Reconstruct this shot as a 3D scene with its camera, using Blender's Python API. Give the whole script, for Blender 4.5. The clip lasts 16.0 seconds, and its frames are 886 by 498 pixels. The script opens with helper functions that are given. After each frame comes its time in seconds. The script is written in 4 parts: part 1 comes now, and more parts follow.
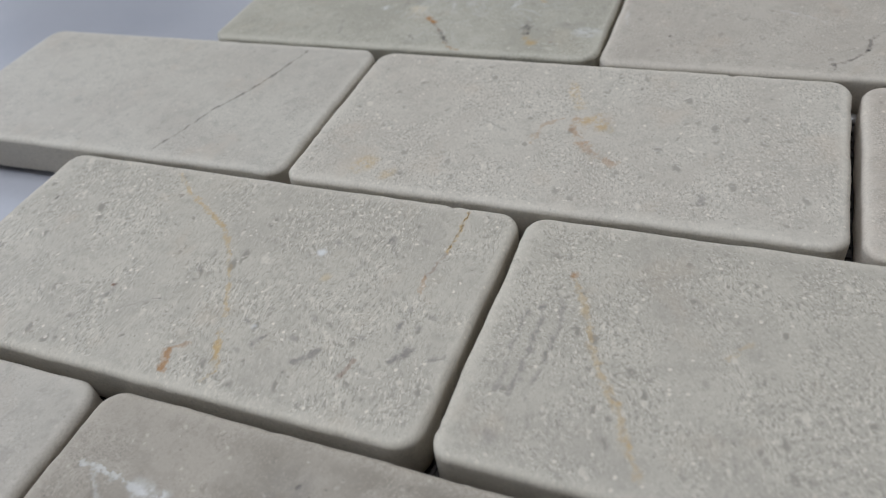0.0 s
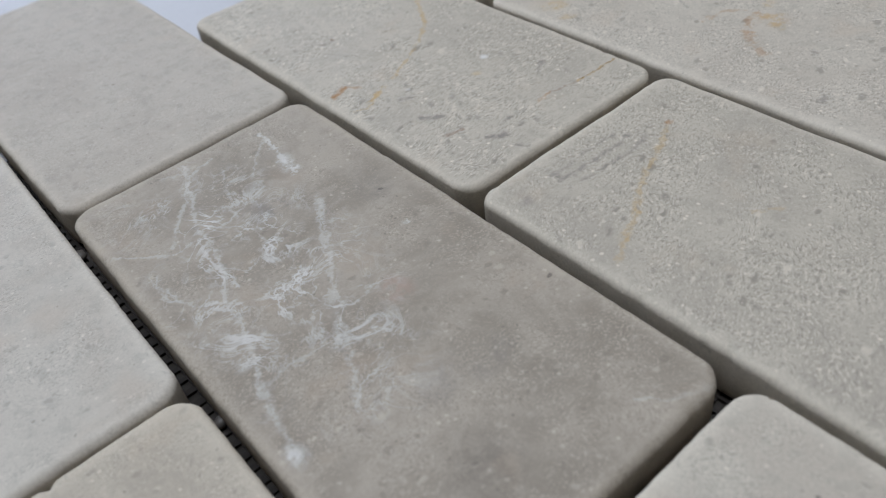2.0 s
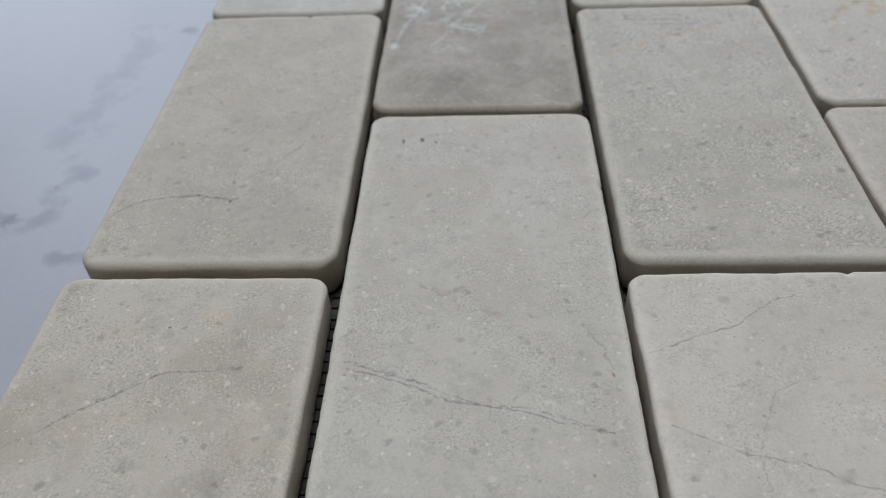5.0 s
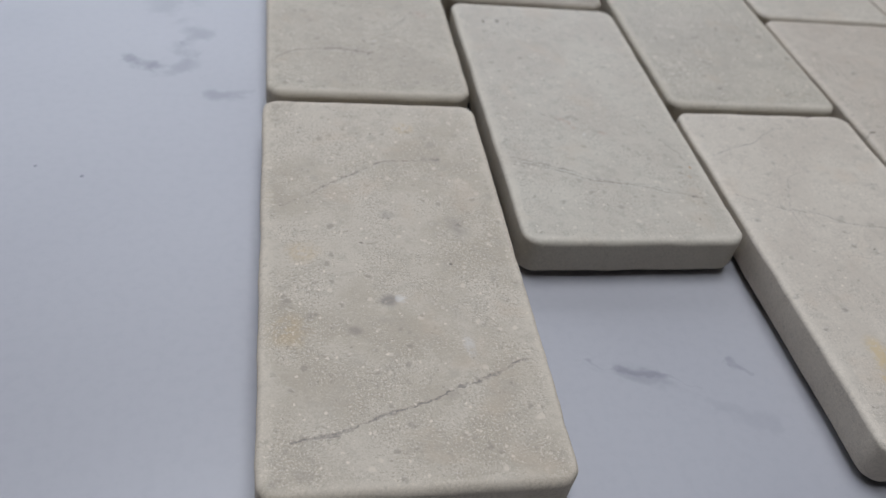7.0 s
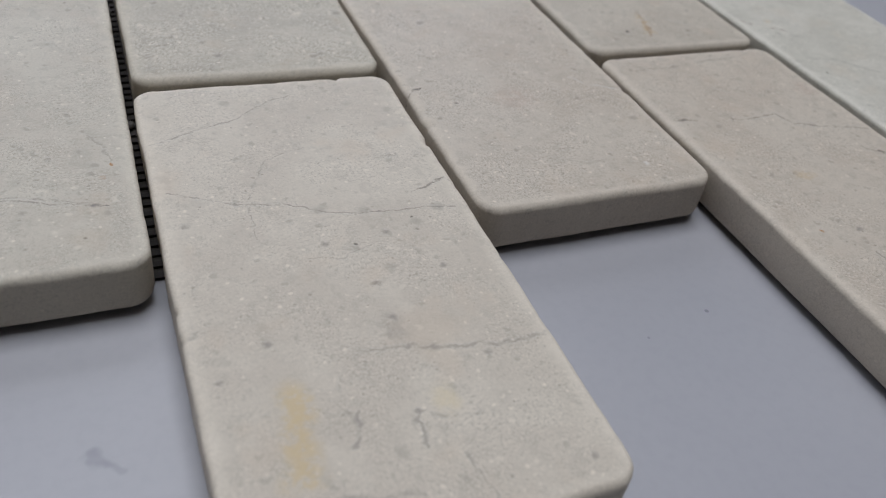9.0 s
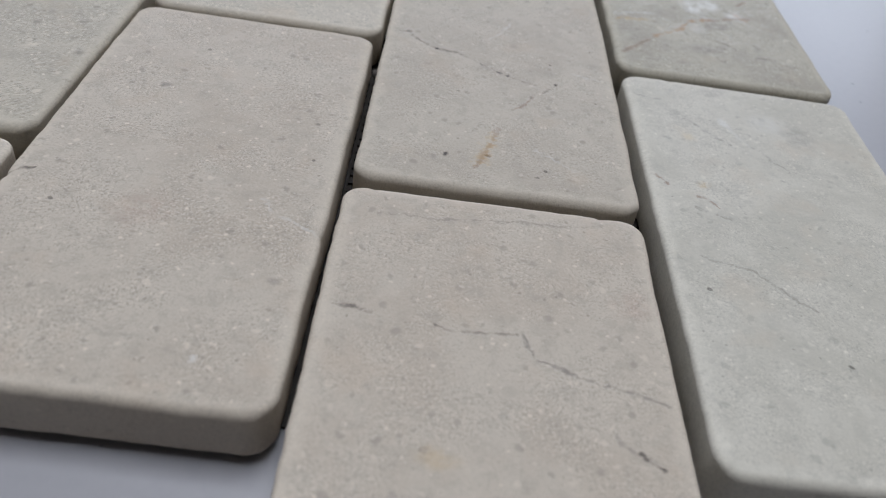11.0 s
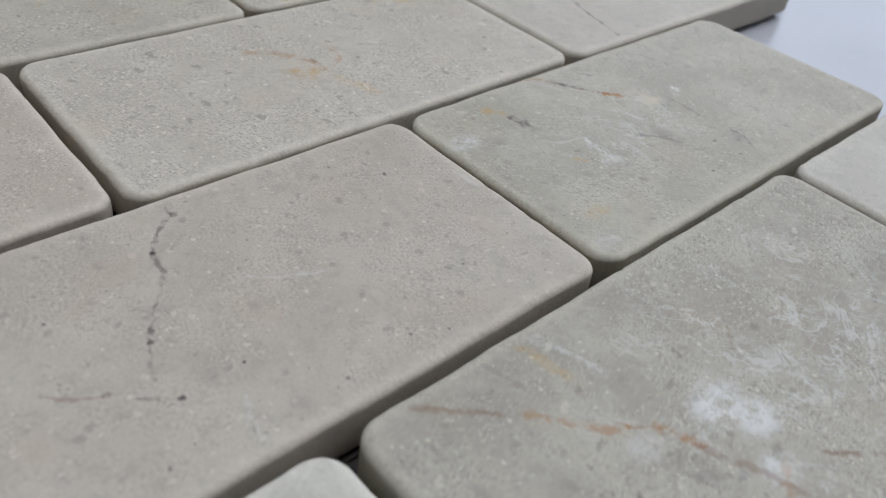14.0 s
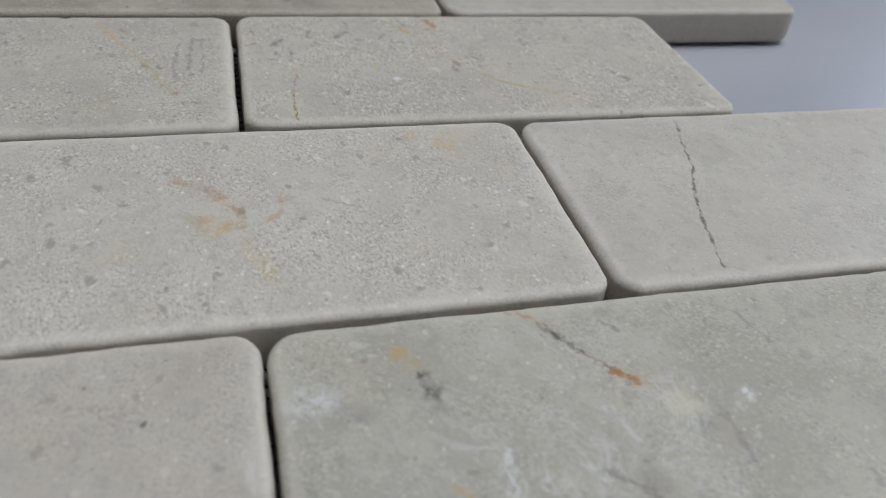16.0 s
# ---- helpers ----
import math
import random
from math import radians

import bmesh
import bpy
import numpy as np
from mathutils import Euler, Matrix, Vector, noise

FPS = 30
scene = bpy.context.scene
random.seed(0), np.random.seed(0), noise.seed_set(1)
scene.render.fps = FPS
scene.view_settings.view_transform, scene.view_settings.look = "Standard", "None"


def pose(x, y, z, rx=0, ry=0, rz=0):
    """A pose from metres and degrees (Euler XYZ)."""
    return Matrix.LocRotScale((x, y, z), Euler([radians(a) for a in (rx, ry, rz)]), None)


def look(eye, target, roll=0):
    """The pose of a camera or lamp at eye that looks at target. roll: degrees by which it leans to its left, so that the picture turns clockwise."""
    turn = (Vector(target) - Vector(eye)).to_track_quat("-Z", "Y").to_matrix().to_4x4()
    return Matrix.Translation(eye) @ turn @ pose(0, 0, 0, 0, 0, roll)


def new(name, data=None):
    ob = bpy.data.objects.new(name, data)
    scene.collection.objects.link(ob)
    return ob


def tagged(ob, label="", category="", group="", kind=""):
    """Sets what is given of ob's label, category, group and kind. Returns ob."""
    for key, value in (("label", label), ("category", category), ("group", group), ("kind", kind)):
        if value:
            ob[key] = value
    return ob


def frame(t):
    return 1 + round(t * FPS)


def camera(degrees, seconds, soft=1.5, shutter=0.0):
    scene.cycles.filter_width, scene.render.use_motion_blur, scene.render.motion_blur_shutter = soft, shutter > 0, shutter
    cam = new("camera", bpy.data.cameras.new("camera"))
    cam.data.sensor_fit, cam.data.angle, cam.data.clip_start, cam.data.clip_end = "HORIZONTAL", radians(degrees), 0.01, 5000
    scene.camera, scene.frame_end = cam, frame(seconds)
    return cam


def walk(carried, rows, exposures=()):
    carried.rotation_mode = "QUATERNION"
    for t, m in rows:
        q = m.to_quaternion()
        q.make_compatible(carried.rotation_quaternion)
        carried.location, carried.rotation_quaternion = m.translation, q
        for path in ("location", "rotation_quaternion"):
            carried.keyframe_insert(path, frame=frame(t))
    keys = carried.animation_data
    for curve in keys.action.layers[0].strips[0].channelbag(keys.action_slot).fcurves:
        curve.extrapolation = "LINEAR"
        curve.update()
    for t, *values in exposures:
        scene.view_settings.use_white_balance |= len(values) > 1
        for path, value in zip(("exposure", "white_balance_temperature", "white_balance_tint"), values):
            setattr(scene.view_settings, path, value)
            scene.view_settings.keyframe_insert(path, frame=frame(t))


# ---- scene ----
cam = camera(58.66, 16.0, soft=1.0)
cam.data.dof.use_dof, cam.data.dof.focus_distance, cam.data.dof.aperture_fstop = True, 0.130, 25.0
# seconds, eye in metres, turn in degrees
PATH = [
    (0, 0.05360, 0.16979, 0.09681, 47.985, 7.428, -69.354),
    (0.5, 0.04952, 0.15732, 0.09553, 48.033, 7.258, -62.517),
    (1, 0.04612, 0.14676, 0.09331, 47.554, 7.064, -55.434),
    (1.5, 0.04217, 0.13728, 0.09105, 47.291, 6.819, -48.381),
    (2, 0.03986, 0.12500, 0.09167, 47.114, 6.633, -41.366),
    (2.5, 0.03793, 0.11258, 0.09242, 47.191, 6.219, -33.989),
    (3, 0.03685, 0.09582, 0.09721, 47.322, 6.008, -26.451),
    (3.5, 0.03962, 0.07520, 0.09682, 47.681, 4.878, -19.081),
    (4, 0.04694, 0.05191, 0.09838, 47.591, 3.997, -12.132),
    (4.5, 0.05929, 0.02603, 0.10321, 47.580, 3.141, -5.317),
    (5, 0.07669, -0.00174, 0.10916, 47.379, 2.415, 1.654),
    (5.2, 0.08418, -0.01248, 0.11096, 47.377, 2.003, 3.996),
    (5.725, 0.07535, -0.03406, 0.11518, 46.900, -0.063, 5.561),
    (6.25, 0.03797, -0.04896, 0.11730, 46.161, -3.657, 0.894),
    (6.775, 0.00326, -0.05611, 0.11631, 45.810, -7.052, -6.232),
    (7.3, 0.00244, -0.05442, 0.11120, 46.496, -8.522, -12.047),
    (7.5, 0.01195, -0.04988, 0.10761, 47.575, -8.479, -14.295),
    (8, 0.04406, -0.04426, 0.09944, 48.725, -8.415, -18.168),
    (8.5, 0.07454, -0.04003, 0.09402, 49.487, -8.322, -20.558),
    (9, 0.09802, -0.03795, 0.08876, 49.600, -7.793, -21.751),
    (9.5, 0.13691, -0.03339, 0.08464, 49.892, -7.449, -16.874),
    (10, 0.16648, -0.02643, 0.08579, 49.342, -7.359, -10.378),
    (10.2, 0.17694, -0.02151, 0.08618, 49.240, -7.511, -7.730),
    (10.725, 0.20286, -0.01057, 0.08713, 48.930, -7.470, -0.683),
    (11.25, 0.22785, 0.00550, 0.08787, 48.810, -7.317, 7.873),
    (11.775, 0.24928, 0.02428, 0.08823, 48.850, -7.120, 16.554),
    (12.3, 0.26455, 0.04334, 0.08801, 49.018, -6.950, 23.974),
    (12.5, 0.26940, 0.05038, 0.08743, 49.204, -6.820, 26.644),
    (13, 0.28232, 0.07219, 0.08711, 49.367, -6.739, 33.901),
    (13.5, 0.29117, 0.09389, 0.08469, 49.882, -6.675, 41.157),
    (14, 0.29864, 0.11961, 0.08321, 50.647, -6.559, 48.777),
    (14.5, 0.30083, 0.14760, 0.08219, 51.094, -6.632, 56.345),
    (15, 0.29756, 0.17299, 0.08111, 51.429, -6.521, 64.432),
    (15.5, 0.28876, 0.19382, 0.08095, 51.691, -6.264, 72.288),
    (16, 0.27763, 0.20117, 0.08138, 51.987, -5.605, 75.815),
]
EXPOSURES = [(0, 0.0, 6550, 11), (2.5, 0.0, 6550, 12), (4, -0.06, 6500, 11), (5, -0.10, 6500, 11), (7.5, 0.0, 6750, 13), (10, -0.04, 6800, 13), (12.5, -0.02, 6600, 12), (14.5, 0.0, 6600, 12), (16, -0.04, 6550, 11)]
walk(cam, [(t, pose(*place)) for t, *place in PATH], EXPOSURES)

# ---- world and light: a room under a broad roof light, with a window to the north ----
world = bpy.data.worlds.new("world")
world.use_nodes = True
scene.world = world
sky = world.node_tree.nodes.new("ShaderNodeTexSky")
sky.sky_type, sky.sun_disc = "NISHITA", False
sky.sun_elevation, sky.sun_rotation = radians(40), radians(180)
world.node_tree.nodes["Background"].inputs["Strength"].default_value = 0.12
world.node_tree.links.new(sky.outputs["Color"], world.node_tree.nodes["Background"].inputs["Color"])

ROOM = (-3.6, 5.0, -3.8, 3.2, 3.7)          # west, east, south, north, height
WINDOW = (-2.5, 2.2, 0.4, 3.4)             # west, east, sill, head
ROOF_LIGHT = (-0.85, 1.15, -0.4, 1.6)        # west, east, south, north


def opening_light(name, wide, high, energy, eye, target):
    """The sky's light, let in by an opening."""
    lamp = bpy.data.lights.new(name, "AREA")
    lamp.shape, lamp.size, lamp.size_y = "RECTANGLE", wide, high
    lamp.energy, lamp.color = energy, (0.902, 0.985, 1.10)
    new(name, lamp).matrix_world = look(eye, target)


def daylight():
    a, b, low, top = WINDOW
    opening_light("window_light", b - a, top - low, 66.0, ((a + b) / 2, ROOM[3] + 0.05, (low + top) / 2), ((a + b) / 2, 0.0, 1.5))
    a, b, c, d = ROOF_LIGHT
    opening_light("roof_light", b - a, d - c, 112.0, ((a + b) / 2, (c + d) / 2, ROOM[4] + 0.05), ((a + b) / 2, (c + d) / 2 + 0.001, 0.0))


daylight()


# ---- materials ----
class Nodes:
    """A material's nodes, written one below another."""

    def __init__(self, name):
        self.material = bpy.data.materials.new(name)
        self.material.use_nodes = True
        self.tree = self.material.node_tree
        self.shader = self.tree.nodes["Principled BSDF"]

    def put(self, socket, value):
        if isinstance(value, bpy.types.NodeSocket):
            self.tree.links.new(value, socket)
        elif socket.type == "RGBA" and len(value) == 3:
            socket.default_value = (*value, 1)
        else:
            socket.default_value = value

    def math(self, kind, a, b=0.0, c=0.0, clamp=False):
        n = self.tree.nodes.new("ShaderNodeMath")
        n.operation, n.use_clamp = kind, clamp
        for socket, value in zip(n.inputs, (a, b, c)):
            self.put(socket, value)
        return n.outputs[0]

    def vec(self, kind, a, b=(0, 0, 0), c=(0, 0, 0)):
        n = self.tree.nodes.new("ShaderNodeVectorMath")
        n.operation = kind
        for socket, value in zip(n.inputs, (a, b, c)):
            self.put(socket, value)
        return n.outputs["Value"] if kind in ("LENGTH", "DOT_PRODUCT") else n.outputs["Vector"]

    def ramp(self, value, low, high, to_low=0.0, to_high=1.0):
        n = self.tree.nodes.new("ShaderNodeMapRange")
        n.interpolation_type = "SMOOTHSTEP"
        for socket, v in zip(n.inputs, (value, low, high, to_low, to_high)):
            self.put(socket, v)
        return n.outputs[0]

    def mix(self, factor, a, b, kind="MIX"):
        n = self.tree.nodes.new("ShaderNodeMix")
        n.data_type, n.blend_type = "RGBA", kind
        self.put(n.inputs[0], factor), self.put(n.inputs[6], a), self.put(n.inputs[7], b)
        return n.outputs[2]

    def noise(self, where, scale, detail=3.0, rough=0.55, warp=0.0, colour=False):
        n = self.tree.nodes.new("ShaderNodeTexNoise")
        self.put(n.inputs["Vector"], where)
        for key, value in (("Scale", scale), ("Detail", detail), ("Roughness", rough), ("Distortion", warp)):
            n.inputs[key].default_value = value
        return n.outputs["Color" if colour else "Fac"]

    def cells(self, where, scale, out="Distance"):
        n = self.tree.nodes.new("ShaderNodeTexVoronoi")
        self.put(n.inputs["Vector"], where)
        n.inputs["Scale"].default_value = scale
        return n.outputs[out]

    def mapped(self, where, place=(0, 0, 0), turn=0.0, scale=(1, 1, 1), kind="POINT"):
        n = self.tree.nodes.new("ShaderNodeMapping")
        n.vector_type = kind
        self.put(n.inputs["Vector"], where)
        n.inputs["Location"].default_value = place
        n.inputs["Rotation"].default_value = (0, 0, radians(turn))
        n.inputs["Scale"].default_value = scale
        return n.outputs[0]

    def place(self, scale=1000.0, shift=(0, 0, 0)):
        """The place on the thing, in millimetres."""
        n = self.tree.nodes.new("ShaderNodeTexCoord")
        return self.vec("MULTIPLY_ADD", n.outputs["Object"], (scale,) * 3, shift)

    def bump(self, height, strength, distance):
        n = self.tree.nodes.new("ShaderNodeBump")
        self.put(n.inputs["Height"], height)
        n.inputs["Strength"].default_value, n.inputs["Distance"].default_value = strength, distance
        self.tree.links.new(n.outputs[0], self.shader.inputs["Normal"])

    def end(self, colour, rough, **more):
        self.put(self.shader.inputs["Base Color"], colour)
        self.put(self.shader.inputs["Roughness"], rough)
        for key, value in more.items():
            self.put(self.shader.inputs[key.replace("_", " ")], value)
        return self.material


def srgb(r, g, b):
    return tuple((v / 255 / 12.92) if v < 10 else ((v / 255 + 0.055) / 1.055) ** 2.4 for v in (r, g, b))


def stroke(m, where, points, width, uneven):
    """1 along a line through points (mm) of uneven width, 0 beside it."""
    least = None
    for (ax, ay), (bx, by) in zip(points, points[1:]):
        dx, dy = bx - ax, by - ay
        size = dx * dx + dy * dy + 1e-6
        from_a = m.vec("SUBTRACT", where, (ax, ay, 0))
        along = m.vec("DOT_PRODUCT", from_a, (dx / size, dy / size, 0))
        along = m.math("ADD", along, 0.0, clamp=True)
        off = m.vec("LENGTH", m.vec("MULTIPLY_ADD", along, (-dx, -dy, 0), from_a))
        least = off if least is None else m.math("MINIMUM", least, off)
    return m.ramp(m.math("DIVIDE", least, uneven), width * 0.2, width * 1.1, 1.0, 0.0)


def spot(m, where, x, y, rx, ry, turn=0.0):
    flat = m.mapped(where, (x, y, 0), turn, (rx, ry, 1e6), "TEXTURE")
    return m.ramp(m.vec("LENGTH", flat), 0.25, 1.0, 1.0, 0.0)


INK = {
    "grey": srgb(101, 97, 94), "dark": srgb(65, 59, 56), "rust": srgb(158, 110, 56), "ochre": srgb(184, 151, 94),
    "brown": srgb(119, 86, 67), "white": srgb(212, 211, 207), "pale": srgb(200, 197, 191), "pink": srgb(171, 142, 128),
    "yellow": srgb(191, 169, 131), "smoke": srgb(128, 122, 115), "cream": srgb(203, 187, 155),
}


def stone(seed, tone, second, fleck=0.5, streak=(0.0, 1.0), blot=0.25, web=(), lines=(), spots=()):
    """Honed limestone-like marble. tone, second: its two colours; fleck: how strong its grains show; streak: the grains' turn and
    stretch; blot: how strong grey spots show; web: how strong white veins show; lines: (ink, strength, width mm, points); spots: (ink, strength, x, y, rx, ry, turn)."""
    m = Nodes("cream_marble")
    tone, second = (tuple(v * w for v, w in zip(some, (0.82, 0.77, 0.70))) for some in (tone, second))
    place = m.place()
    shifted = m.vec("ADD", place, (seed * 137.0, seed * 71.0, seed * 29.0))
    wobble = m.vec("ADD", m.noise(shifted, 0.11, 2, colour=True), (-0.5, -0.5, -0.5))
    fine = m.vec("ADD", m.noise(shifted, 0.7, 3, colour=True), (-0.5, -0.5, -0.5))
    where = m.vec("MULTIPLY_ADD", wobble, (1.6, 1.6, 0), m.vec("MULTIPLY_ADD", fine, (1.3, 1.3, 0), place))
    flat = m.vec("MULTIPLY", where, (1, 1, 0))
    # clouds and mottling
    dim = lambda by: tuple(v * by for v in tone)
    cloud = m.ramp(m.noise(shifted, 0.045, 4, 0.6, 0.6), 0.38, 0.62)
    colour = m.mix(cloud, tone, second)
    mottle = m.noise(shifted, 0.30, 5, 0.7)
    colour = m.mix(m.ramp(mottle, 0.47, 0.62, 0.0, 0.55), colour, dim(0.78))
    colour = m.mix(m.ramp(m.noise(shifted, 0.15, 3, 0.6, 0.3), 0.50, 0.66, 0.0, 0.45), colour, dim(1.10))
    # fine grains, drawn out along the bedding
    bent = m.vec("MULTIPLY_ADD", wobble, (3.5, 3.5, 0), shifted)
    bed = m.mapped(bent, (0, 0, 0), streak[0], (1.0, streak[1], 1.0), "TEXTURE")
    grain = m.noise(bed, 2.0, 4, 0.75, 0.0)
    patch = m.ramp(m.noise(shifted, 0.08, 3, 0.6), 0.38, 0.62, 0.3, 1.0)
    dark = m.math("MULTIPLY", m.ramp(grain, 0.50, 0.61, 0.0, 1.35 * fleck), patch)
    colour = m.mix(dark, colour, dim(0.66))
    light = m.math("MULTIPLY", m.ramp(m.noise(m.vec("ADD", bed, (53, 19, 7)), 2.3, 4, 0.75, 0.0), 0.51, 0.62, 0.0, 1.0 * fleck), patch)
    colour = m.mix(light, colour, dim(1.27))
    # drawn-out fossil flecks, grey and pale
    torn = m.vec("MULTIPLY_ADD", fine, (0.4, 0.4, 0), bed)
    flecks = m.cells(torn, 0.36)
    chosen = m.ramp(m.noise(shifted, 0.4, 2), 0.52, 0.58)
    colour = m.mix(m.math("MULTIPLY", m.math("MULTIPLY", m.ramp(flecks, 0.14, 0.34, 1.0, 0.0), chosen), 0.95 * fleck), colour, dim(0.58))
    chosen = m.ramp(m.noise(shifted, 0.37, 2), 0.46, 0.40)
    colour = m.mix(m.math("MULTIPLY", m.math("MULTIPLY", m.ramp(flecks, 0.14, 0.30, 1.0, 0.0), chosen), 0.7 * fleck), colour, dim(1.36))
    # small pale crystals and dark specks
    dots = m.cells(m.vec("MULTIPLY_ADD", fine, (0.8, 0.8, 0), shifted), 0.62)
    chosen = m.ramp(m.noise(m.vec("ADD", shifted, (9, 3, 0)), 0.55, 2), 0.51, 0.57)
    colour = m.mix(m.math("MULTIPLY", m.math("MULTIPLY", m.ramp(dots, 0.10, 0.26, 1.0, 0.0), chosen), 0.85 * fleck), colour, dim(1.5))
    chosen = m.ramp(m.noise(m.vec("ADD", shifted, (2, 41, 0)), 0.5, 2), 0.55, 0.60)
    colour = m.mix(m.math("MULTIPLY", m.math("MULTIPLY", m.ramp(dots, 0.08, 0.22, 1.0, 0.0), chosen), 0.55), colour, dim(0.45))
    # curved wisps of shell, here and there in the bedded stones
    if streak[1] > 1.3:
        wisp = m.math("ABSOLUTE", m.math("SUBTRACT", m.noise(bed, 0.30, 2, 0.6, 1.2), 0.5))
        some = m.ramp(m.noise(shifted, 0.07, 2), 0.52, 0.62)
        colour = m.mix(m.math("MULTIPLY", m.ramp(wisp, 0.0, 0.02, 0.55 * fleck, 0.0), some), colour, dim(0.72))
    blots = m.math("MULTIPLY", m.ramp(m.cells(m.vec("MULTIPLY_ADD", fine, (2.2, 2.2, 0), shifted), 0.17), 0.10, 0.26, 1.0, 0.0), m.ramp(m.noise(shifted, 0.06, 2), 0.42, 0.54))
    colour = m.mix(m.math("MULTIPLY", blots, blot), colour, dim(0.66))
    pits = m.math("MULTIPLY", m.ramp(m.cells(torn, 0.13), 0.03, 0.06, 1.0, 0.0), m.ramp(m.noise(shifted, 0.05, 1), 0.55, 0.6))
    colour = m.mix(m.math("MULTIPLY", pits, 0.6), colour, INK["dark"])
    blush = m.ramp(m.noise(shifted, 0.07, 3, 0.6), 0.56, 0.70, 0.0, 0.35)
    colour = m.mix(blush, colour, tuple(a * b for a, b in zip(tone, (0.98, 0.90, 0.84))))
    if web:
        strength, x, y, rx, ry = web
        zone = spot(m, m.vec("MULTIPLY", place, (1, 1, 0)), x, y, rx, ry)
        for shift, scale, wide in ((11.0, 0.075, 0.030), (47.0, 0.16, 0.035)):
            ridge = m.noise(m.vec("ADD", bent, (seed * shift, 5, 0)), scale, 5, 0.62, 1.2)
            ridge = m.math("ABSOLUTE", m.math("SUBTRACT", ridge, 0.5))
            veins = m.math("MULTIPLY", m.ramp(ridge, 0.0, wide, 1.0, 0.0), zone)
            veins = m.math("MULTIPLY", veins, m.ramp(m.noise(shifted, 0.12, 3), 0.36, 0.62))
            colour = m.mix(m.math("MULTIPLY", veins, strength), colour, INK["pale"])
            strength *= 0.6
    broken = m.ramp(m.noise(shifted, 0.5, 4, 0.65), 0.36, 0.58, 0.12, 1.0)
    loose = m.vec("MULTIPLY", m.vec("MULTIPLY_ADD", m.vec("ADD", m.noise(shifted, 0.3, 4, 0.7, colour=True), (-0.5, -0.5, -0.5)), (2.6, 2.6, 0), where), (1, 1, 0))
    uneven = m.ramp(m.noise(m.vec("ADD", shifted, (77, 5, 0)), 0.45, 4, 0.7), 0.36, 0.64, 0.35, 1.25)
    here = flat
    for ink, strength, x, y, rx, ry, turn in spots:
        mask = m.math("MULTIPLY", spot(m, here, x, y, rx, ry, turn), broken)
        colour = m.mix(m.math("MULTIPLY", mask, strength), colour, INK[ink])
        here = m.vec("MULTIPLY_ADD", colour, (1e-6, 1e-6, 0), flat)
    deep = None
    for ink, strength, width, points in lines:
        mask = m.math("MULTIPLY", stroke(m, m.vec("MULTIPLY_ADD", colour, (1e-6, 1e-6, 0), loose) if ink in ("pale", "white", "smoke") else here, points, width, uneven), broken)
        if ink in ("grey", "dark"):
            deep = mask if deep is None else m.math("MAXIMUM", deep, mask)
        colour = m.mix(m.math("MULTIPLY", mask, strength), colour, INK[ink])
        here = m.vec("MULTIPLY_ADD", colour, (1e-6, 1e-6, 0), flat)
    # the tumbled rim, worn and powdery; its paler colour also paints the edge highlight
    n = m.tree.nodes.new("ShaderNodeSeparateXYZ")
    m.put(n.inputs[0], m.vec("ABSOLUTE", place))
    edge = m.math("MINIMUM", m.math("SUBTRACT", 24.4, n.outputs[0]), m.math("SUBTRACT", 49.8, n.outputs[1]))
    edge = m.math("MULTIPLY_ADD", m.math("SUBTRACT", mottle, 0.5), 4.0, edge)
    colour = m.mix(m.math("MULTIPLY", m.ramp(edge, 0.2, 2.8, 0.75, 0.0), m.ramp(grain, 0.42, 0.56, 0.35, 1.0)), colour, tuple(min(1, v * 1.22) for v in tone))
    rim = m.ramp(edge, 0.0, 2.2, 1.0, 0.15)
    height = m.math("MULTIPLY_ADD", m.math("MULTIPLY", m.noise(shifted, 1.3, 5, 0.75), rim), 1.1, m.math("MULTIPLY", grain, 0.12))
    height = m.math("SUBTRACT", height, m.math("MULTIPLY", pits, 1.2))
    if deep:
        height = m.math("SUBTRACT", height, m.math("MULTIPLY", deep, 0.35))
    m.bump(height, 0.5, 0.00022)
    rough = m.ramp(m.noise(shifted, 0.5, 3), 0.3, 0.7, 0.42, 0.58)
    return m.end(colour, m.math("ADD", rough, m.ramp(edge, 0.0, 2.5, 0.18, 0.0)), Specular_IOR_Level=0.17)


SLAB_VEINS = (  # strength, width and points of the veins, in millimetres
    (0.35, 1.2, ((60, 31), (65, 29), (71, 27), (77, 25), (81, 22))),
    (0.14, 3, ((61, 30), (71, 26), (80, 21), (93, 14))),
    (0.35, 1.4, ((89, 29), (93, 25))),
    (0.14, 2, ((58, 30), (68, 27), (76, 24))),
    (0.6, 4, ((-33, 130), (-30, 128), (-28, 127))),
    (0.4, 4, ((-12, 116), (-5, 117))),
    (0.35, 5, ((-23, 122), (-20, 130), (-17, 146))),
    (0.25, 9, ((-25, 156), (-23, 182), (-23, 214))),
    (0.5, 4, ((-11, 216), (-6, 213), (-4, 209))),
)


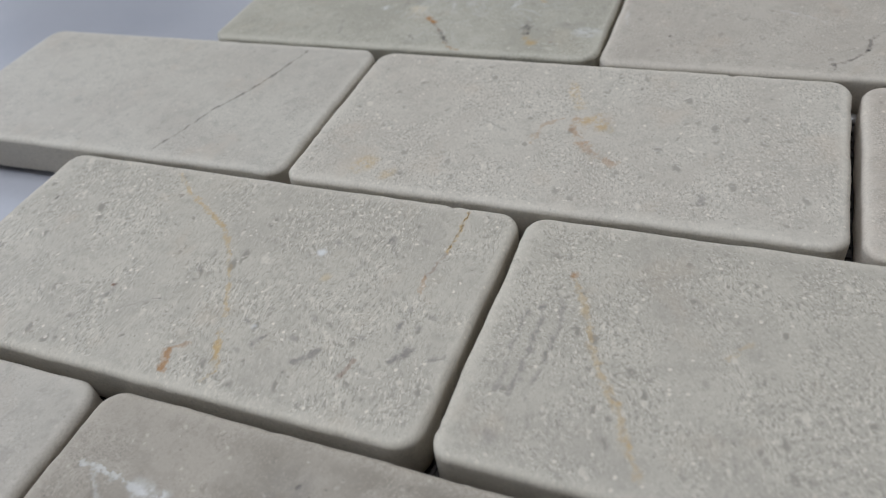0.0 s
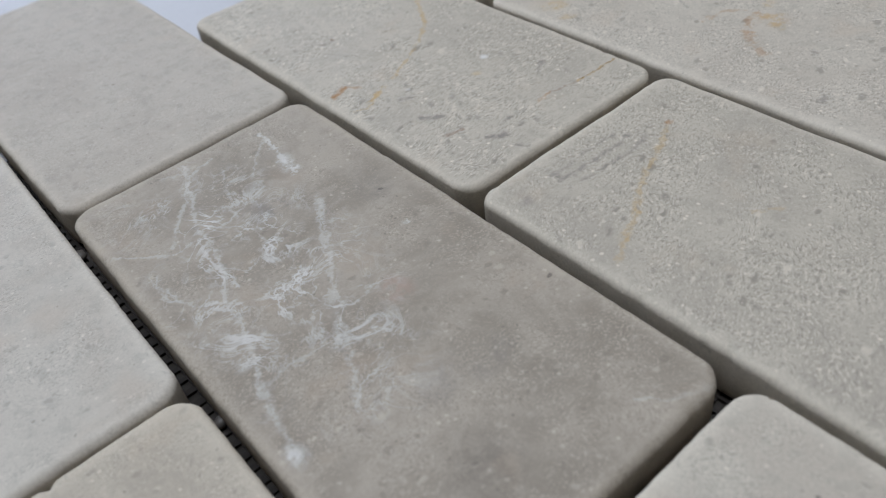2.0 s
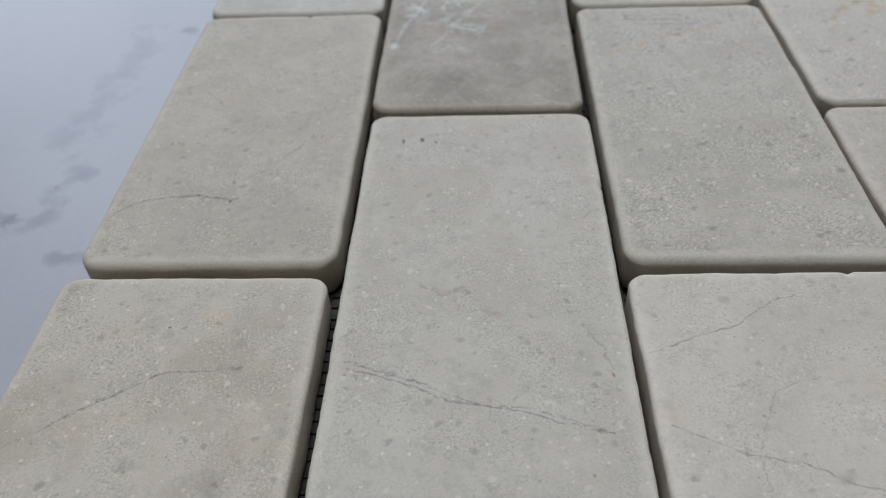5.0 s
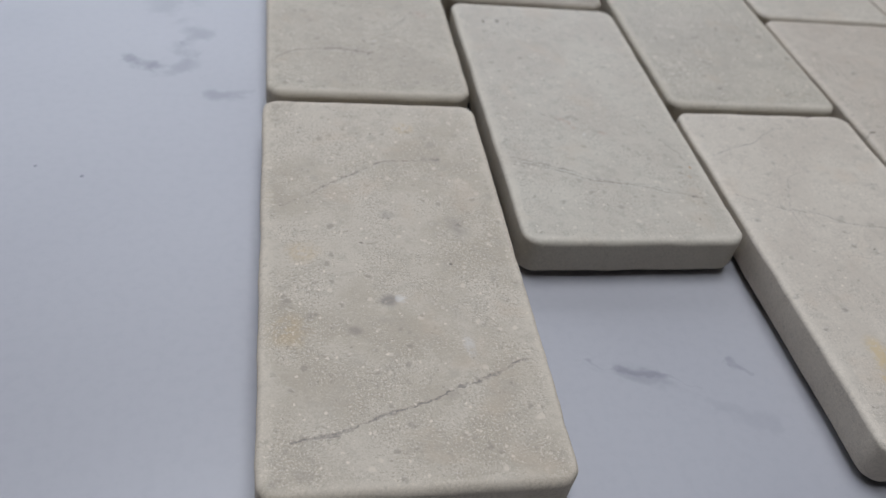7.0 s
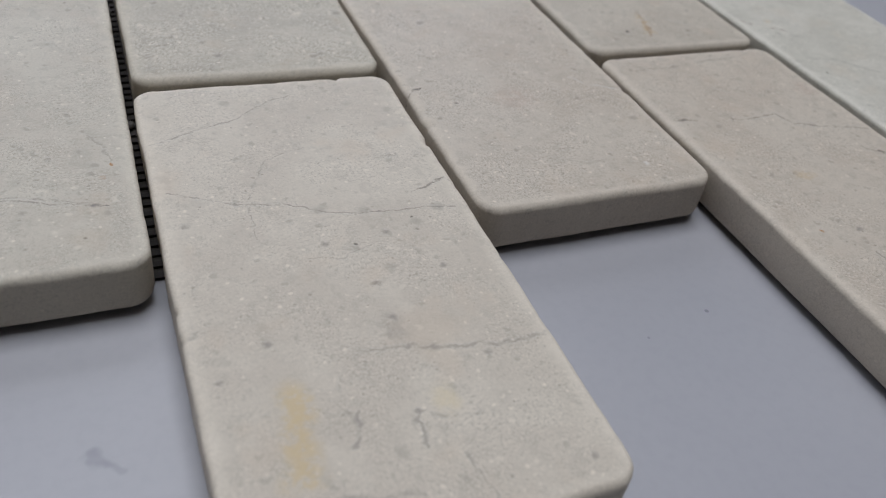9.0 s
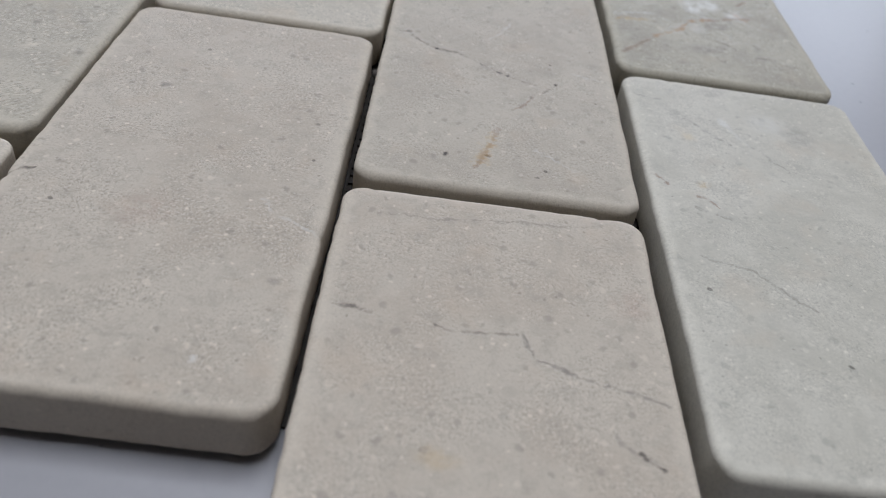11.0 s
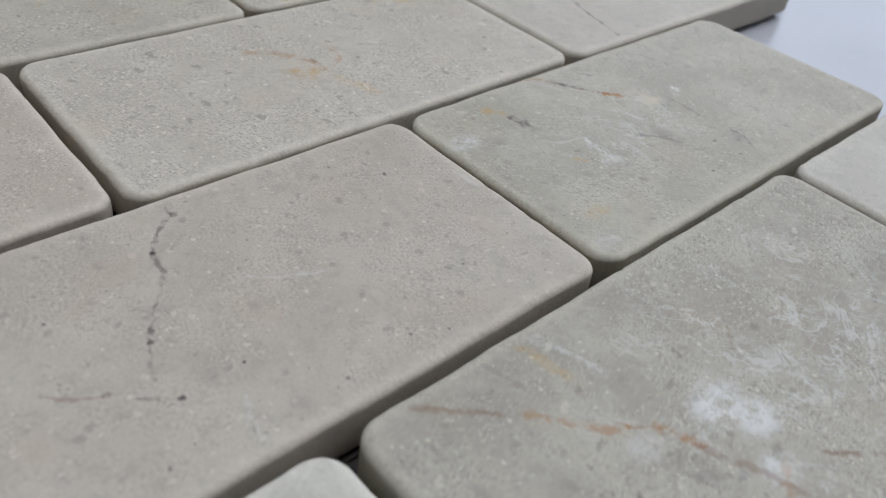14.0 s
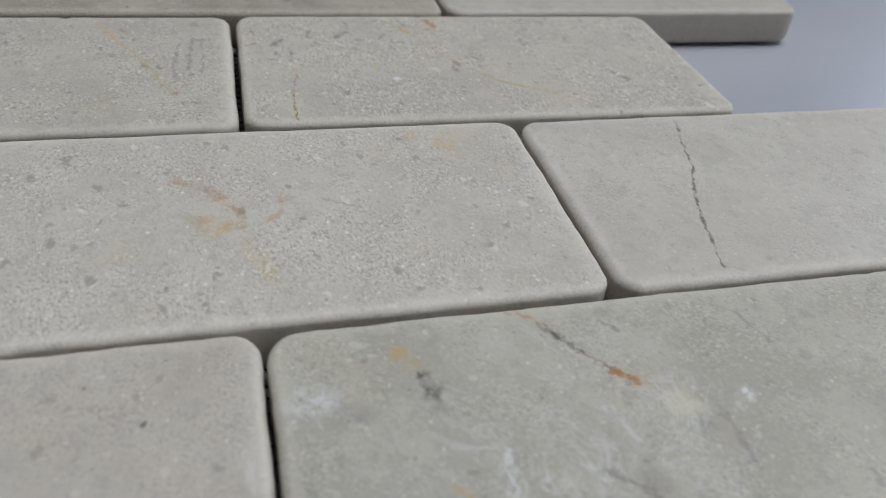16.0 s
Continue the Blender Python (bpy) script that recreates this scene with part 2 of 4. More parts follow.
def slab_marble():
    m = Nodes("white_grey_marble")
    place = m.place()
    where = m.vec("MULTIPLY_ADD", m.vec("ADD", m.noise(place, 0.010, 2, 0.5, colour=True), (-0.5, -0.5, -0.5)), (40, 40, 0), place)
    colour = m.mix(m.ramp(m.noise(where, 0.008, 2, 0.45), 0.3, 0.75), srgb(170, 169, 172), srgb(159, 158, 162))
    ridge = m.math("ABSOLUTE", m.math("SUBTRACT", m.noise(m.vec("ADD", where, (-40, 25, 0)), 0.011, 3, 0.5), 0.5))
    zone = m.ramp(m.noise(place, 0.008, 2), 0.46, 0.64)
    colour = m.mix(m.math("MULTIPLY", m.ramp(ridge, 0.0, 0.09, 0.22, 0.0), zone), colour, srgb(140, 142, 148))
    loose = m.vec("MULTIPLY_ADD", m.vec("ADD", m.noise(place, 0.07, 4, 0.65, colour=True), (-0.5, -0.5, -0.5)), (9, 9, 0), place)
    loose = m.vec("MULTIPLY", loose, (1, 1, 0))
    patchy = m.ramp(m.noise(place, 0.12, 3), 0.35, 0.6, 0.2, 1.0)
    for strength, width, points in SLAB_VEINS:
        mask = m.math("MULTIPLY", stroke(m, loose, points, width, patchy), patchy)
        colour = m.mix(m.math("MULTIPLY", mask, strength), colour, srgb(96, 97, 106))
    specks = m.math("MULTIPLY", m.ramp(m.cells(place, 0.09), 0.03, 0.05, 1.0, 0.0), m.ramp(m.noise(place, 0.03, 1), 0.5, 0.56))
    colour = m.mix(m.math("MULTIPLY", specks, 0.55), colour, srgb(80, 82, 90))
    colour = m.mix(m.ramp(m.noise(place, 0.5, 3), 0.4, 0.7, 0.0, 0.06), colour, srgb(120, 122, 130))
    return m.end(colour, 0.29, Specular_IOR_Level=0.55)


def plain(name, tone, rough, scale=60.0, spread=0.12):
    m = Nodes(name)
    place = m.place(1.0)
    low = tuple(v * (1 - spread) for v in tone)
    colour = m.mix(m.noise(place, scale, 4, 0.6), low, tone)
    m.bump(m.noise(place, scale * 4, 2), 0.1, 0.001)
    return m.end(colour, rough)


SLAB = slab_marble()
PAINT = plain("grey_wall_paint", (0.13, 0.125, 0.12), 0.8, 6.0, 0.05)
# dark brown that puts the deep joints' shade into colour
FILM = plain("brown_joint_shade", (0.035, 0.026, 0.018), 0.6, 500.0, 0.4)
GLUE = plain("grey_glue", (0.14, 0.125, 0.11), 0.35, 700.0, 0.3)
NET = plain("glass_fibre_net", (0.024, 0.016, 0.011), 0.7, 900.0, 0.4)


# ---- meshes ----
def mesh_object(name, bm, material, parent=None, label="", smooth=False):
    data = bpy.data.meshes.new(name)
    bm.normal_update()
    bm.to_mesh(data)
    bm.free()
    if smooth:
        data.polygons.foreach_set("use_smooth", [True] * len(data.polygons))
    data.materials.append(material)
    ob = new(name, data)
    ob.parent = parent
    if label:
        tagged(ob, label)
    return ob


def part(name, bm, material, parent, label="", smooth=False):
    return mesh_object(name, bm, material, parent, label, smooth)


def box(bm, x0, x1, y0, y1, z0, z1):
    bmesh.ops.create_cube(bm, size=1, matrix=Matrix.LocRotScale(
        ((x0 + x1) / 2, (y0 + y1) / 2, (z0 + z1) / 2), None, (x1 - x0, y1 - y0, z1 - z0)))


# ---- the room ----
def room():
    west, east, south, north, high = ROOM
    bm = bmesh.new()
    box(bm, west, east, south, north, -0.03, 0.0)
    tagged(mesh_object("floor", bm, SLAB), "polished white marble surface with soft grey veins", "marble floor", kind="structure")
    for name, sides in (("wall_west", (west - 0.15, west, south, north)), ("wall_east", (east, east + 0.15, south, north)),
                        ("wall_south", (west - 0.15, east + 0.15, south - 0.15, south))):
        bm = bmesh.new()
        box(bm, *sides, -0.03, high)
        tagged(mesh_object(name, bm, PAINT), "plain grey painted wall", "wall", kind="structure")
    a, b, low, top = WINDOW
    bm = bmesh.new()
    for sides in ((west - 0.15, a, -0.03, high), (b, east + 0.15, -0.03, high), (a, b, -0.03, low), (a, b, top, high)):
        box(bm, sides[0], sides[1], north, north + 0.15, sides[2], sides[3])
    tagged(mesh_object("wall_north", bm, PAINT), "plain grey painted wall with a broad window opening", "wall", kind="structure")
    bm = bmesh.new()
    a, b, c, d = ROOF_LIGHT
    for sides in ((west - 0.15, a, south - 0.15, north + 0.15), (b, east + 0.15, south - 0.15, north + 0.15), (a, b, south - 0.15, c), (a, b, d, north + 0.15)):
        box(bm, *sides, high, high + 0.1)
    tagged(mesh_object("ceiling", bm, PAINT), "plain grey painted ceiling with a roof light", "ceiling", kind="structure")


room()


# ---- the mosaic sheet ----
LONG, WIDE, THICK = 0.1016, 0.0508, 0.0100      # tile pitch along and across; top of the stone
GAP = 0.0016
sheet = tagged(new("mosaic_sheet"), "cream marble brick-pattern mosaic sheet lying on white marble", "mosaic sheet")


def rounded(half_x, half_y, radius, step=0.0011):
    """Points round a rectangle with round corners, with the way outwards at each."""
    out = []
    turns = max(6, int(radius * 1.57 / 0.0006))
    for k, (sx, sy) in enumerate(((1, -1), (1, 1), (-1, 1), (-1, -1))):
        cx, cy = sx * (half_x - radius), sy * (half_y - radius)
        start = -90 + 90 * k
        for i in range(turns + 1):
            a = radians(start + 90 * i / turns)
            out.append((cx + radius * math.cos(a), cy + radius * math.sin(a), math.cos(a), math.sin(a)))
        x0, y0 = out[-1][:2]
        if k == 0:
            side, (nx, ny), span = (0, 1), (1, 0), 2 * (half_y - radius)
        elif k == 1:
            side, (nx, ny), span = (-1, 0), (0, 1), 2 * (half_x - radius)
        elif k == 2:
            side, (nx, ny), span = (0, -1), (-1, 0), 2 * (half_y - radius)
        else:
            side, (nx, ny), span = (1, 0), (0, -1), 2 * (half_x - radius)
        count = int(span / step)
        for i in range(1, count):
            out.append((x0 + side[0] * span * i / count, y0 + side[1] * span * i / count, nx, ny))
    return out


def tile_mesh(rng, half_x, half_y, chips=()):
    """A tumbled stone tile: round corners, soft uneven edges, small chips. chips: (x, y, size) on the top edge."""
    bm = bmesh.new()
    radius, soft = 0.0040 + rng.uniform(-0.0004, 0.0005), 0.0010 + rng.uniform(-0.0001, 0.0002)
    seed = Vector((rng.uniform(0, 90), rng.uniform(0, 90), rng.uniform(0, 90)))
    base, top = 0.0008, THICK
    outline = rounded(half_x, half_y, radius)
    # inward, height, share of the shoulder: up the side and over it
    profile = [(0.0018, base, 0), (0.0009, base + 0.0003, 0), (0.0003, base + 0.0009, 0), (0.0, base + 0.0020, 0), (0.0, (base + top) / 2, 0)]
    profile += [(1 - math.cos(radians(a)), 1 - math.sin(radians(a)), 1) for a in range(0, 91, 15)]
    profile += [(0.0004, top + 0.00002, 2), (0.0007, top + 0.00004, 2)]
    rings = []
    for across, up, kind in profile:
        ring = []
        for x, y, nx, ny in outline:
            bend = soft * (1 + 0.35 * ny * ny)      # the sawn ends are tumbled rounder than the sides
            inward, z = (across, up) if kind == 0 else (bend * across, top - bend * up) if kind == 1 else (bend + across, up)
            here = Vector((x, y, z * 0.6)) * 1000
            rough = noise.noise(here * 0.11 + seed) * 0.00022 + noise.noise(here * 0.5 + seed) * 0.00012 + noise.noise(here * 1.4 + seed) * 0.00006
            nick = max(0.0, noise.noise(Vector((x, y, 0)) * 420 + seed * 2) - 0.58) * 0.0035
            for cx, cy, size in chips:
                away = math.hypot(x - cx, y - cy) / size
                if away < 1:
                    nick += (1 - away * away) * size * 0.30
            shoulder = max(0.0, min(1.0, (z - base - 0.004) / (top - base - 0.004)))
            fade = 1.0 if kind < 2 else 0.35
            move = inward - rough * fade + nick * shoulder * fade
            sag = nick * 0.5 * shoulder * fade
            ring.append(bm.verts.new((x - nx * move, y - ny * move, z - sag)))
        rings.append(ring)
    count = len(outline)
    for low, high in zip(rings, rings[1:]):
        for i in range(count):
            j = (i + 1) % count
            bm.faces.new((low[i], low[j], high[j], high[i]))
    bm.faces.new(reversed(rings[0]))
    # the flat of the top, ring by ring towards its middle line
    last = rings[-1]
    for step in (0.25, 0.5, 0.75, 1.0):
        ring = [bm.verts.new((x * (1 - step), y * (1 - step * half_x / half_y), top + 0.00004)) for x, y, _, _ in outline]
        for i in range(count):
            j = (i + 1) % count
            bm.faces.new((last[i], last[j], ring[j], ring[i]))
        last = ring
    bmesh.ops.remove_doubles(bm, verts=last, dist=0.00002)
    return bm



MARKS_OF = {}  # veins, cracks and stains of the tiles, by column and row, in millimetres from their middle
MARKS_OF[0, 1] = dict(lines=(
    ('grey', 0.5, 0.4, ((-20.9, 13.1), (-14.6, 16.9), (-7.2, 22.3), (-0.5, 27.0))),
    ('grey', 0.4, 0.4, ((-0.5, 27.0), (6.2, 27.6), (13.2, 28.6))),
    ('grey', 0.6, 0.5, ((-19.4, -40.3), (-12.1, -39.4), (-4.3, -36.3), (4.1, -33.6), (13.3, -29.8), (20.4, -26.1))),
), spots=(
    ('smoke', 0.7, -2.0, -12.4, 2.6, 2, 0),
    ('smoke', 0.5, -8.3, -19.1, 2, 1.4, 0),
    ('white', 0.55, 0.3, -12.0, 1.6, 1.2, 0),
    ('smoke', 0.4, 0.1, 10.4, 3, 2, 0),
    ('pale', 0.5, 11.0, -22.8, 1.6, 4, 0),
    ('smoke', 0.4, -16.1, -16.2, 1.4, 1.4, 0),
    ('smoke', 0.35, 14.1, 6.2, 3, 5, 0),
    ('ochre', 0.3, 6.4, 39.7, 3, 3, 0),
    ('ochre', 0.25, -16.8, 0.1, 4, 4, 0),
    ('ochre', 0.25, -19.4, -19.1, 5, 5, 0),
))
MARKS_OF[0, 2] = dict(lines=(
    ('grey', 0.55, 0.4, ((-21.9, -35.1), (-17.8, -31.7), (-12.3, -30.1), (-6.5, -29.9))),
    ('dark', 0.6, 0.45, ((-6.5, -29.9), (-2.1, -30.9), (0.7, -31.5))),
    ('smoke', 0.4, 0.5, ((8.8, -17.2), (11.9, -13.6), (14.9, -8.9))),
    ('smoke', 0.35, 0.6, ((-14.2, 10.0), (-8.5, 3.5))),
), spots=(
    ('smoke', 0.45, 4.2, -19.2, 1.2, 0.9, 0),
    ('smoke', 0.45, -20.7, -14.3, 1.2, 0.9, 0),
    ('smoke', 0.45, 2.2, -26.9, 1.2, 0.9, 0),
    ('smoke', 0.45, 8.2, 0.5, 1.2, 0.9, 0),
    ('smoke', 0.45, -21.7, 22.4, 1.2, 0.9, 0),
    ('smoke', 0.45, -16.6, -45.6, 1.2, 0.9, 0),
    ('smoke', 0.45, 11.5, -44.5, 1.2, 0.9, 0),
    ('smoke', 0.45, -6.2, -6.0, 1.2, 0.9, 0),
    ('smoke', 0.45, 17.7, -27.3, 1.2, 0.9, 0),
    ('pale', 0.5, 2.5, -25.4, 0.8, 0.8, 0),
    ('pink', 0.3, 17.0, -10.1, 3, 3, 0),
))
MARKS_OF[0, 3] = dict(lines=(
    ('grey', 0.5, 0.4, ((-19.4, -32.8), (-15.5, -32.9), (-12.2, -33.9), (-8.2, -33.4))),
), spots=(
    ('smoke', 0.4, -14.3, -2.4, 1.2, 0.8, 0),
    ('smoke', 0.4, -7.0, -17.9, 1.2, 0.8, 0),
    ('smoke', 0.4, 3.3, -14.2, 1.2, 0.8, 0),
    ('smoke', 0.4, -8.2, 29.9, 1.2, 0.8, 0),
    ('smoke', 0.4, 9.3, -24.5, 1.2, 0.8, 0),
    ('smoke', 0.4, 9.6, -38.3, 1.2, 0.8, 0),
    ('smoke', 0.4, 2.4, 3.0, 1.2, 0.8, 0),
    ('smoke', 0.4, 2.7, -37.5, 1.2, 0.8, 0),
))
MARKS_OF[1, 1] = dict(lines=(
    ('grey', 0.5, 0.36, ((-21.2, -23.8), (-13.0, -26.4), (-4.6, -30.1), (4.0, -31.2), (12.8, -33.9), (19.9, -35.8))),
    ('grey', 0.5, 0.36, ((-21.9, -22.2), (-17.1, -24.0), (-11.5, -25.9), (-5.2, -28.7), (0.1, -30.6))),
    ('grey', 0.5, 0.36, ((4.8, -30.8), (8.6, -31.6), (12.8, -33.1), (19.9, -35.8))),
    ('smoke', 0.5, 0.45, ((-11.5, -4.2), (-8.9, -6.0), (-6.8, -7.3))),
    ('smoke', 0.5, 0.45, ((19.6, 13.1), (23.1, 15.6))),
    ('smoke', 0.4, 0.5, ((17.2, -14.6), (20.0, -19.2), (21.1, -23.5))),
    ('pink', 0.4, 0.7, ((-7.2, -5.9), (-4.4, -8.1), (-3.6, -11.0))),
), spots=(
    ('rust', 0.85, 20.9, -25.0, 0.6, 0.8, 0),
    ('rust', 0.6, 19.2, -28.4, 0.5, 0.8, 0),
    ('dark', 0.9, -12.5, 39.8, 0.8, 1.4, 0),
    ('dark', 0.75, -17.1, 39.3, 0.5, 1.3, 0),
    ('white', 0.9, -1.9, -12.9, 0.5, 0.5, 0),
    ('pink', 0.4, 3.0, -12.5, 1.8, 1, 0),
    ('smoke', 0.5, -23.4, -19.6, 0.8, 1.4, 0),
    ('smoke', 0.4, -5.2, 7.8, 1.1, 0.9, 0),
    ('smoke', 0.4, 6.3, 21.2, 1.1, 0.9, 0),
    ('smoke', 0.4, -15.5, 1.7, 1.1, 0.9, 0),
    ('smoke', 0.4, 11.5, 2.9, 1.1, 0.9, 0),
    ('smoke', 0.4, -8.4, -15.0, 1.1, 0.9, 0),
    ('smoke', 0.4, -13.2, -37.2, 1.1, 0.9, 0),
    ('smoke', 0.4, 11.8, -22.3, 1.1, 0.9, 0),
    ('smoke', 0.4, -0.7, -39.0, 1.1, 0.9, 0),
))
MARKS_OF[1, 2] = dict(lines=(
    ('pale', 0.44, 0.78, ((-2.6, 47.2), (-9.0, 31.0), (-10.4, 18.5), (-14.5, 9.7), (-15.8, 0.5), (-19.1, -8.0), (-20.4, -14.8), (-21.9, -21.9))),
    ('pale', 0.41, 0.78, ((8.5, 19.5), (2.1, 7.5), (-2.4, -1.6), (-5.3, -8.5), (-9.0, -14.6), (-11.8, -20.5))),
    ('pale', 0.35, 0.48, ((-22.9, 32.5), (-15.5, 25.6), (-5.0, 26.3), (4.1, 30.0))),
    ('pale', 0.35, 0.48, ((-21.2, 22.6), (-18.5, 12.8), (-14.5, 9.7))),
    ('pale', 0.35, 0.48, ((-21.7, 4.3), (-16.3, 2.8), (-11.0, -2.8))),
    ('pale', 0.3, 0.48, ((-19.1, -8.0), (-13.5, -7.7), (-6.1, -9.2))),
    ('pale', 0.3, 0.48, ((1.7, 40.2), (-3.2, 28.1), (-3.1, 17.4))),
    ('pale', 0.3, 0.59, ((13.2, -44.6), (16.7, -47.6), (21.5, -49.7))),
    ('pale', 0.71, 0.77, ((12.0, 44.6), (11.9, 37.7), (10.0, 29.0))),
    ('pale', 0.41, 0.68, ((1.8, 45.0), (-3.8, 43.2), (-8.5, 36.2), (-14.9, 27.2))),
    ('pale', 0.3, 0.48, ((12.1, 43.0), (4.3, 33.7))),
    ('pale', 0.41, 0.68, ((8.9, 18.9), (4.2, 9.9), (1.4, 5.4))),
    ('pale', 0.35, 0.59, ((-2.1, 0.7), (-4.9, -4.9), (-7.6, -10.0))),
    ('pale', 0.61, 0.59, ((-11.6, 22.6), (-11.5, 15.4), (-11.3, 10.9))),
), spots=(
    ('white', 1, 10.8, 31.9, 1.4, 3.2, 20),
    ('white', 0.98, -21.8, -20.3, 1.4, 1.4, 0),
    ('smoke', 0.52, 2.2, 24.0, 4.0, 4.0, 0),
    ('smoke', 0.38, -1.9, -25.0, 6.0, 4.0, 30),
    ('dark', 0.26, -5.7, -37.7, 7.0, 7.0, 0),
    ('pink', 0.4, 4.9, -7.2, 4.0, 4.0, 0),
    ('pale', 0.7, 10.7, 33.0, 2.0, 4.0, -30),
    ('white', 1, 15.4, 3.5, 0.8, 0.8, 0),
    ('smoke', 0.45, -0.2, 24.3, 4.0, 5.0, 0),
    ('smoke', 0.38, 17.2, 14.8, 5.0, 5.0, 0),
    ('dark', 0.8, 22.0, -21.4, 0.9, 0.6, 0),
    ('white', 0.9, 15.4, 3.2, 0.8, 0.8, 0),
    ('smoke', 0.4, 5.7, -26.9, 6, 3, 20),
    ('pale', 0.5, -21.6, -20.3, 2.5, 3, 0),
))
MARKS_OF[2, 1] = dict(lines=(
    ('grey', 0.47, 0.26, ((-23.6, 31.2), (-17.6, 33.6), (-8.8, 37.0), (-1.3, 42.4), (3.1, 43.6))),
    ('grey', 0.47, 0.29, ((-22.2, 17.3), (-17.3, 15.0), (-11.9, 12.5), (-5.9, 11.4), (-0.6, 8.5), (5.2, 6.5), (11.7, 6.0), (22.1, 5.3))),
    ('grey', 0.3, 0.26, ((-10.6, 13.4), (-7.9, 18.8), (-5.6, 23.5), (-2.2, 25.2), (1.7, 26.5))),
    ('grey', 0.3, 0.23, ((-10.9, 12.3), (-11.0, 7.1), (-10.8, 3.3))),
    ('grey', 0.26, 0.22, ((-4.9, -2.5), (-0.1, -3.5), (4.9, -1.5))),
    ('smoke', 0.5, 0.5, ((-4.1, -21.8), (2.4, -22.1), (10.2, -24.1), (15.8, -25.1), (23.5, -25.4))),
    ('dark', 0.5, 0.4, ((16.1, 10.5), (19.2, 11.5), (23.0, 13.4))),
    ('smoke', 0.55, 0.7, ((-6.1, -31.1), (-6.8, -33.9), (-8.0, -36.1))),
    ('smoke', 0.55, 0.7, ((1.1, -32.9), (0.9, -35.9), (0.5, -38.3))),
    ('grey', 0.38, 0.29, ((4.8, -40.3), (5.4, -43.8), (6.0, -47.1), (6.2, -49.0))),
    ('smoke', 0.45, 0.5, ((-21.6, -39.7), (-15.9, -41.0), (-10.1, -42.4), (-2.1, -44.5))),
    ('smoke', 0.4, 0.5, ((0.7, -32.8), (4.3, -34.7), (8.7, -35.3))),
), spots=(
    ('yellow', 0.75, -13.2, -28.3, 3.2, 5.5, 0),
    ('yellow', 0.75, -13.8, -34.1, 3.2, 6, 0),
    ('yellow', 0.6, -14.5, -38.5, 4, 3, 0),
    ('cream', 0.5, 5.3, -32.0, 2.6, 4, 0),
    ('dark', 0.5, 3.8, -9.6, 1.6, 0.9, 0),
    ('smoke', 0.5, 16.4, 21.4, 1.6, 0.8, 0),
    ('smoke', 0.6, -14.6, -17.3, 1, 0.8, 0),
    ('smoke', 0.6, -23.4, -13.6, 1, 0.8, 0),
    ('smoke', 0.6, -21.1, -22.2, 1, 0.8, 0),
    ('smoke', 0.6, -7.4, -27.1, 1, 0.8, 0),
    ('smoke', 0.6, 8.3, 1.2, 1, 0.8, 0),
    ('smoke', 0.6, 14.1, -26.2, 1, 0.8, 0),
    ('smoke', 0.6, 3.5, -16.8, 1, 0.8, 0),
    ('smoke', 0.6, 14.6, -8.3, 1, 0.8, 0),
    ('smoke', 0.6, 20.0, -45.3, 1, 0.8, 0),
    ('smoke', 0.6, -1.8, 0.0, 1, 0.8, 0),
    ('smoke', 0.6, -20.9, 8.9, 1, 0.8, 0),
    ('smoke', 0.3, 3.1, -18.6, 3, 4, 0),
))
MARKS_OF[2, 2] = dict(lines=(
    ('smoke', 0.6, 0.8, ((-12.8, 42.5), (-6.7, 42.5), (-0.0, 42.3), (4.1, 42.2))),
    ('smoke', 0.5, 0.8, ((-12.7, 40.3), (-7.0, 39.9), (-0.4, 39.3), (4.1, 39.6))),
    ('smoke', 0.45, 0.8, ((-12.3, 44.5), (-5.2, 45.1), (2.9, 44.5))),
    ('smoke', 0.4, 0.7, ((4.1, 42.2), (6.2, 41.0), (4.8, 39.4))),
    ('ochre', 0.35, 0.9, ((-10.8, 28.5), (-14.8, 26.6), (-20.7, 23.8))),
    ('ochre', 0.4, 0.9, ((10.4, 38.9), (1.8, 35.2), (-5.0, 32.1), (-10.8, 28.5))),
    ('ochre', 0.25, 0.8, ((0.4, 15.7), (4.2, 13.1))),
), spots=(
    ('rust', 0.8, 11.5, 39.5, 1.6, 0.9, 0),
    ('ochre', 0.4, -16.4, 26.1, 1.6, 1, 0),
    ('smoke', 0.4, -19.7, 43.6, 2, 2, 0),
))
